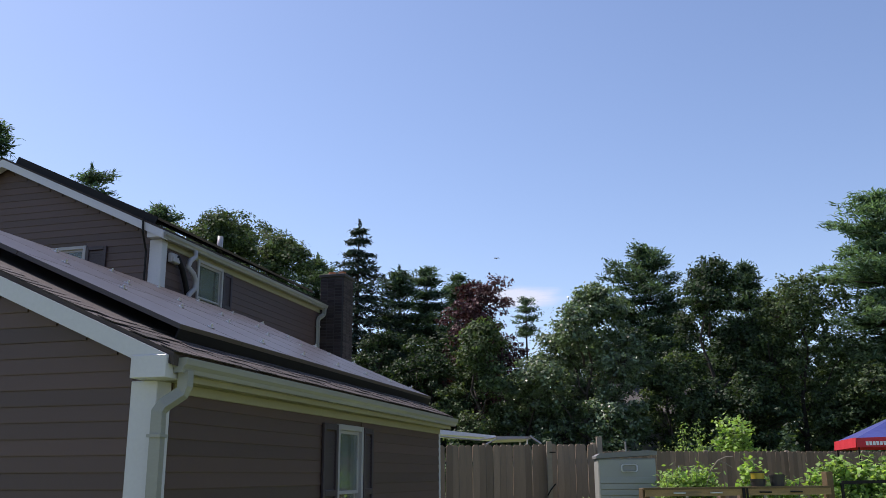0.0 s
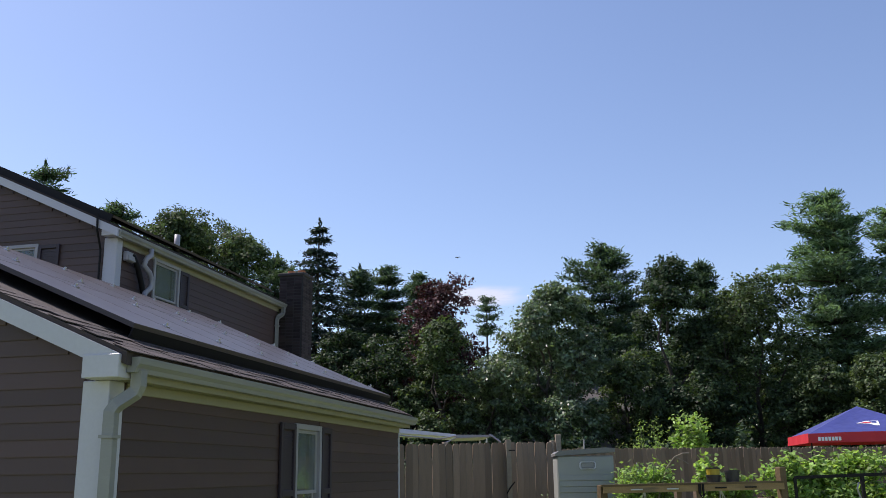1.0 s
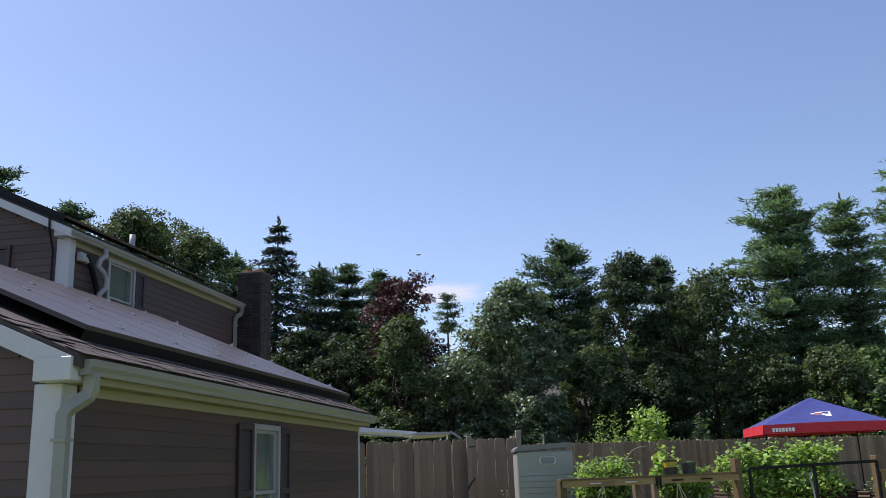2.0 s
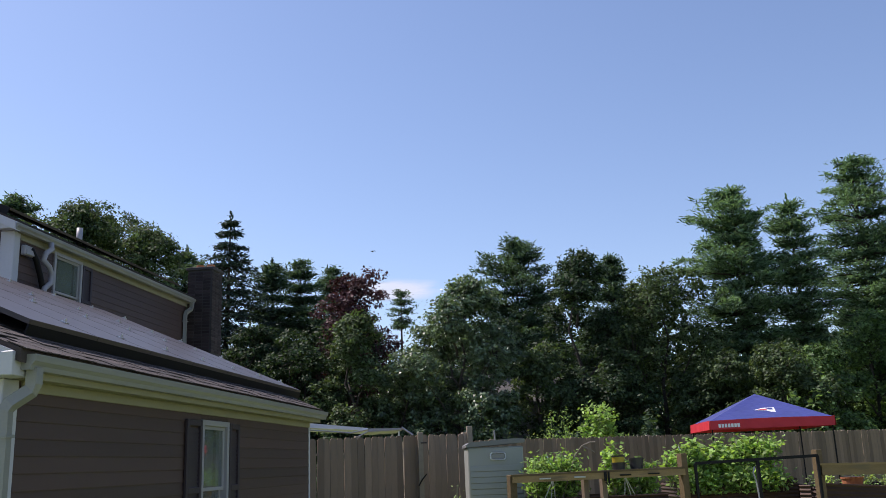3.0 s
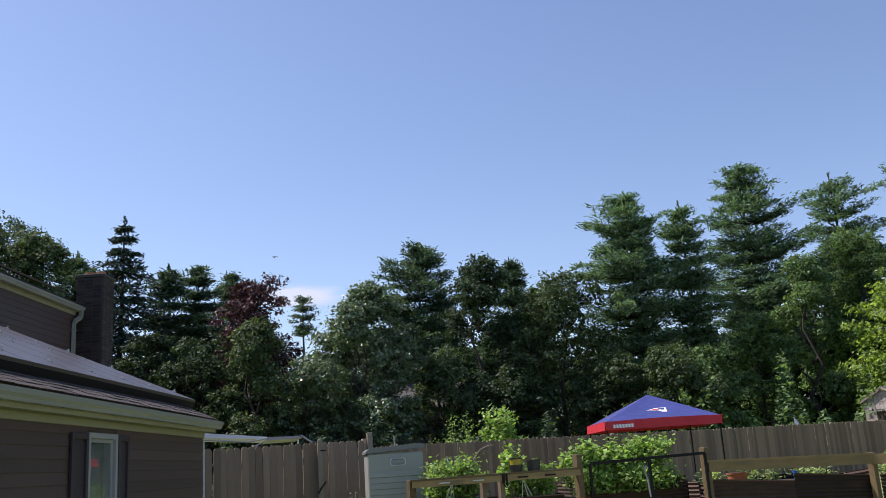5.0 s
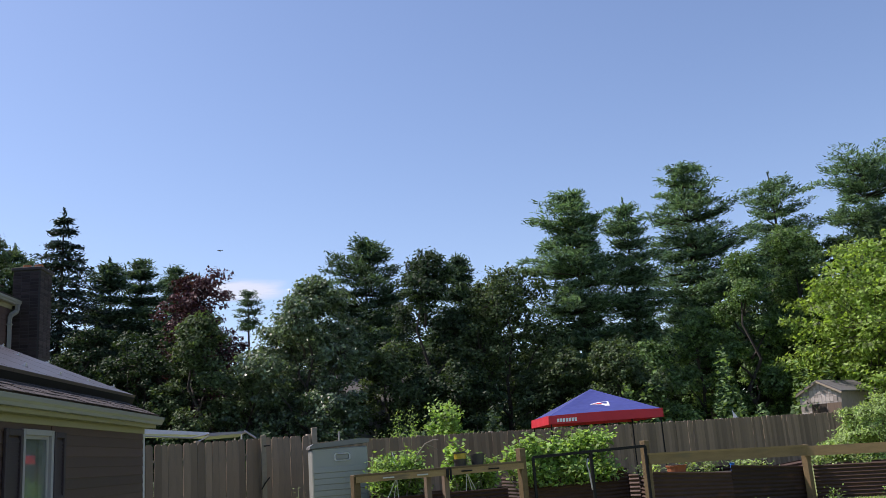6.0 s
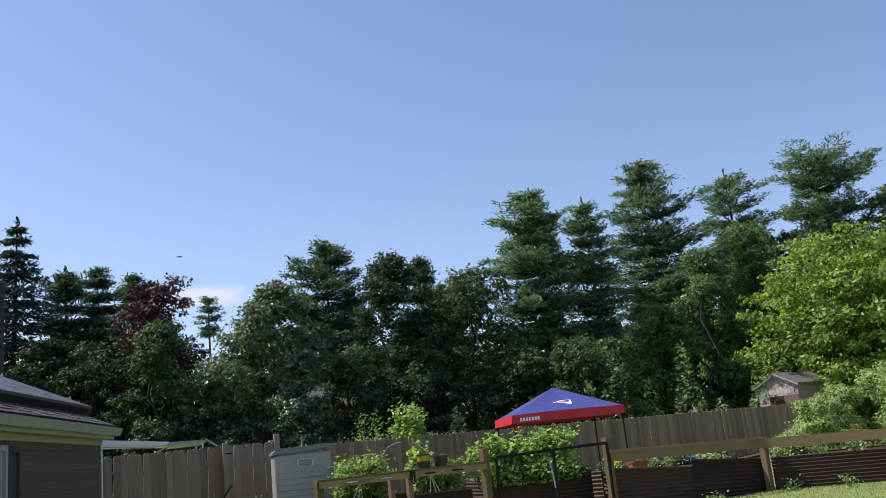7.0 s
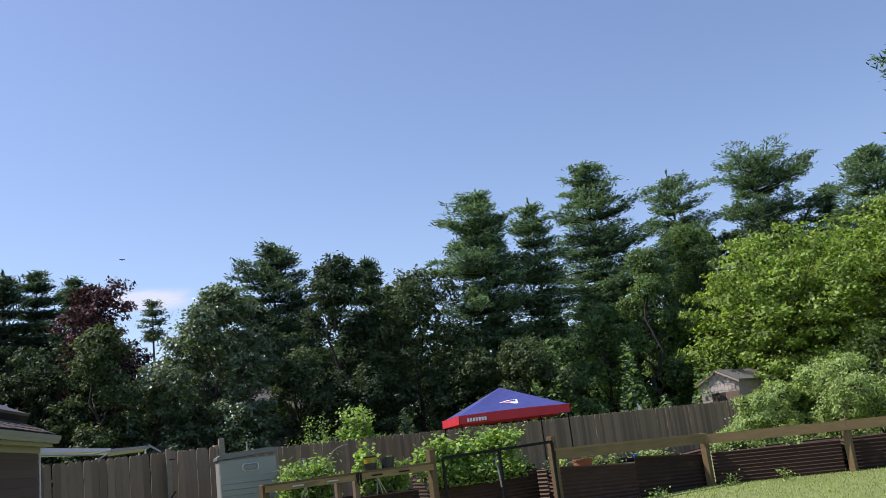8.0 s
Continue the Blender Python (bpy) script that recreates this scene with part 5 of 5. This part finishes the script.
for r in range(10):
    z = EV - 0.95 + r * 0.17
    half = W2 if z + 0.17 < EV else W2 * (PK - z - 0.17) / (PK - EV)
    k = -half
    while k < half - 0.17:
        o = part("shingle", sm, None, wl)
        o.location = (k, -0.016 - 0.010 * (r % 2), z + rg.uniform(-0.015, 0.01))
        k += 0.175
dp = thing("wood_panel", Matrix.Translation(polar(38.1, 43)), "brown board panel behind the fence", "fence panel")
bm = bmesh.new()
for k in range(12):
    box(bm, 0.15 * k, 0.15 * k + 0.143, -0.01 + 0.003 * (k % 2), 0.012, 0, 1.86)
part("boards", bm, timber_m, dp)

# ---- neighbour's house, its roof showing between the trees ----
nb = thing("neighbour_house", Matrix.Translation(polar(12.4, 44)) @ Matrix.Rotation(radians(-60), 4, "Z"), "pale distant house with a grey gable roof among the trees", "house")
bm = bmesh.new()
prism(bm, [(-2.2, 0), (2.2, 0), (2.2, 3.9), (0, 5.2), (-2.2, 3.9)], 1, -3.5, 3.5)
part("wall", bm, pvc_m, nb)
for s in (-1, 1):
    bm = bmesh.new()
    prism(bm, [(0, 5.2), (s * 2.5, 3.72), (s * 2.5, 3.85), (0, 5.34)], 1, -3.8, 3.8)
    part("roof", bm, grey_roof_m, nb)

# ---- small aeroplane far off ----
ap = thing("aeroplane", look(polar(3.6, 1400, 1.7 + 1400 * math.tan(radians(13.55))), polar(40, 1400, 330)) @ Matrix.Rotation(radians(90), 4, "X"), "small dark propeller aeroplane far off in the sky", "aeroplane")
bm = bmesh.new()
tube(bm, [(0, -4.2, 0), (0, -3.2, 0.1), (0, 0, 0.2), (0, 3.6, 0), (0, 4.4, -0.1)], [0.1, 0.4, 0.75, 0.65, 0.2], 10)
part("fuselage", bm, shutter_m, ap)
bm = bmesh.new()
prism(bm, [(-5.2, 0.6), (5.2, 0.6), (5.0, 1.9), (-5.0, 1.9)], 2, 0.55, 0.75)
part("wing", bm, shutter_m, ap)
bm = bmesh.new()
prism(bm, [(-1.7, -4.2), (1.7, -4.2), (1.4, -3.3), (-1.4, -3.3)], 2, 0.1, 0.2)
part("tailplane", bm, shutter_m, ap)
bm = bmesh.new()
prism(bm, [(-4.3, 0.1), (-3.1, 0.1), (-3.8, 1.6), (-4.4, 1.6)], 0, -0.07, 0.07)
part("fin", bm, shutter_m, ap)

# ---- thin cloud low over the trees, a far backdrop ----
cloud_m = bpy.data.materials.new("thin_cloud")
cloud_m.use_nodes = True
cn_, cl_ = cloud_m.node_tree.nodes, cloud_m.node_tree.links
co = cn_.new("ShaderNodeTexCoord")
gr = cn_.new("ShaderNodeTexGradient")
gr.gradient_type = "SPHERICAL"
mp = cn_.new("ShaderNodeMapping")
nz = cn_.new("ShaderNodeTexNoise")
nz.inputs["Scale"].default_value, nz.inputs["Detail"].default_value = 2.2, 6.0
mx = cn_.new("ShaderNodeVectorMath")
mx.operation = "MULTIPLY_ADD"
mx.inputs[1].default_value = (0.7, 0.5, 0.5)
cl_.new(co.outputs["Object"], nz.inputs["Vector"])
cl_.new(nz.outputs["Color"], mx.inputs[0])
sb2 = cn_.new("ShaderNodeVectorMath")
sb2.operation = "SUBTRACT"
sb2.inputs[1].default_value = (0.35, 0.25, 0.25)
cl_.new(co.outputs["Object"], mx.inputs[2])
cl_.new(mx.outputs[0], sb2.inputs[0])
cl_.new(sb2.outputs[0], gr.inputs["Vector"])
pw = cn_.new("ShaderNodeMapRange")
pw.inputs["From Min"].default_value, pw.inputs["From Max"].default_value = 0.0, 0.6
pw.inputs["To Max"].default_value = 0.9
pw.interpolation_type = "SMOOTHSTEP"
cl_.new(gr.outputs["Fac"], pw.inputs["Value"])
em, tp, ms = cn_.new("ShaderNodeEmission"), cn_.new("ShaderNodeBsdfTransparent"), cn_.new("ShaderNodeMixShader")
em.inputs["Color"].default_value, em.inputs["Strength"].default_value = (0.80, 0.88, 1.0, 1), 0.95
cl_.new(pw.outputs[0], ms.inputs["Fac"])
cl_.new(tp.outputs[0], ms.inputs[1])
cl_.new(em.outputs[0], ms.inputs[2])
cl_.new(ms.outputs[0], cn_["Material Output"].inputs["Surface"])
bm = bmesh.new()
n = 12
gv = [[bm.verts.new((-1.6 + 3.2 * i / n, 0, -1.6 + 3.2 * j / n)) for j in range(n + 1)] for i in range(n + 1)]
for i in range(n):
    for j in range(n):
        bm.faces.new((gv[i][j], gv[i + 1][j], gv[i + 1][j + 1], gv[i][j + 1]))
cloud = part("backdrop_cloud", bm, cloud_m)
tagged(cloud, "thin white cloud low over the treetops", "cloud", kind="structure")
cloud.matrix_world = Matrix.Translation(polar(4.6, 2200, 1.7 + 2200 * math.tan(radians(11.0)))) @ Matrix.Rotation(radians(-4.6), 4, "Z") @ Matrix.Diagonal((155, 1, 34, 1))


# ---- pieces of the setting and the house: siding boards and shingles, bricks ----
z = -0.1
while z < 2.25:
    top = z + COURSE
    if top > WIN[2] - 0.05 and z < WIN[3] + 0.05:
        siding(wing_side, "side", U0 + 0.15, WIN[0] - 0.04, z, VW, 1)
        siding(wing_side, "side", WIN[1] + 0.04, U1 - 0.02, z, VW, 1)
    else:
        siding(wing_side, "side", U0 + 0.15, U1 - 0.02, z, VW, 1)
    z += COURSE
z = -0.1
while z < 4.0:
    v_hi = VW - 0.2
    while wing_top(v_hi) - 0.10 < z + COURSE and v_hi > RIDGE:
        v_hi -= 0.02
    if v_hi > RIDGE + 0.1:
        siding(wing_gable, "gable", 2 * RIDGE - v_hi, v_hi, z, U0, -1)
    z += COURSE
z = 3.1
while z < 5.08:
    if z + COURSE > UWIN[2] - 0.05 and z < UWIN[3] + 0.05:
        siding(upper_side, "side", UU0 + 0.13, UWIN[0] - 0.04, z, UVW, 1)
        siding(upper_side, "side", UWIN[1] + 0.04, UU1, z, UVW, 1)
    else:
        siding(upper_side, "side", UU0 + 0.13, UU1, z, UVW, 1)
    z += COURSE
z = 3.4
while z < 6.6:
    v_hi = UVW - 0.2
    while upper_top(v_hi) - 0.10 < z + COURSE and v_hi > URIDGE:
        v_hi -= 0.02
    if v_hi > URIDGE + 0.1:
        if z + COURSE > GWIN[2] - 0.05 and z < GWIN[3] + 0.05:
            siding(upper_gable, "gable", GWIN[1] + 0.04, v_hi, z, UU0, -1)
            siding(upper_gable, "gable", 2 * URIDGE - v_hi, GWIN[0] - 0.04, z, UU0, -1)
        else:
            siding(upper_gable, "gable", 2 * URIDGE - v_hi, v_hi, z, UU0, -1)
    z += COURSE

# shingle tabs along the wing's eave and up its near rake
bm = bmesh.new()
box(bm, -0.15, 0.0, 0.003, 0.297, 0.0, 0.007)
tab = mesh_of("shingle", bm, shingle_m)
rng = random.Random(5)
for row in range(6):
    v = -3.272 - row * 0.128
    for k in range(-1, 25):
        y = U0 - 0.14 + k * 0.3 + (0.15 if row % 2 else 0.0)
        if y < U0 - 0.15 or y > U1 - 0.17:
            continue
        s = part("shingle", tab, None, wing_roof)
        s.matrix_local = Matrix.Translation((v + rng.uniform(-0.006, 0.006), y, wing_top(v) + 0.003 + rng.uniform(0, 0.005))) @ Matrix.Rotation(math.atan(SLOPE) - 0.03, 4, "Y")
for row in range(6, 34):
    v = -3.272 - row * 0.128
    s = part("shingle", tab, None, wing_roof)
    s.matrix_local = Matrix.Translation((v, U0 - 0.15 + rng.uniform(0, 0.012), wing_top(v) + 0.003 + rng.uniform(0, 0.004))) @ Matrix.Rotation(math.atan(SLOPE) - 0.03, 4, "Y")
chimney()
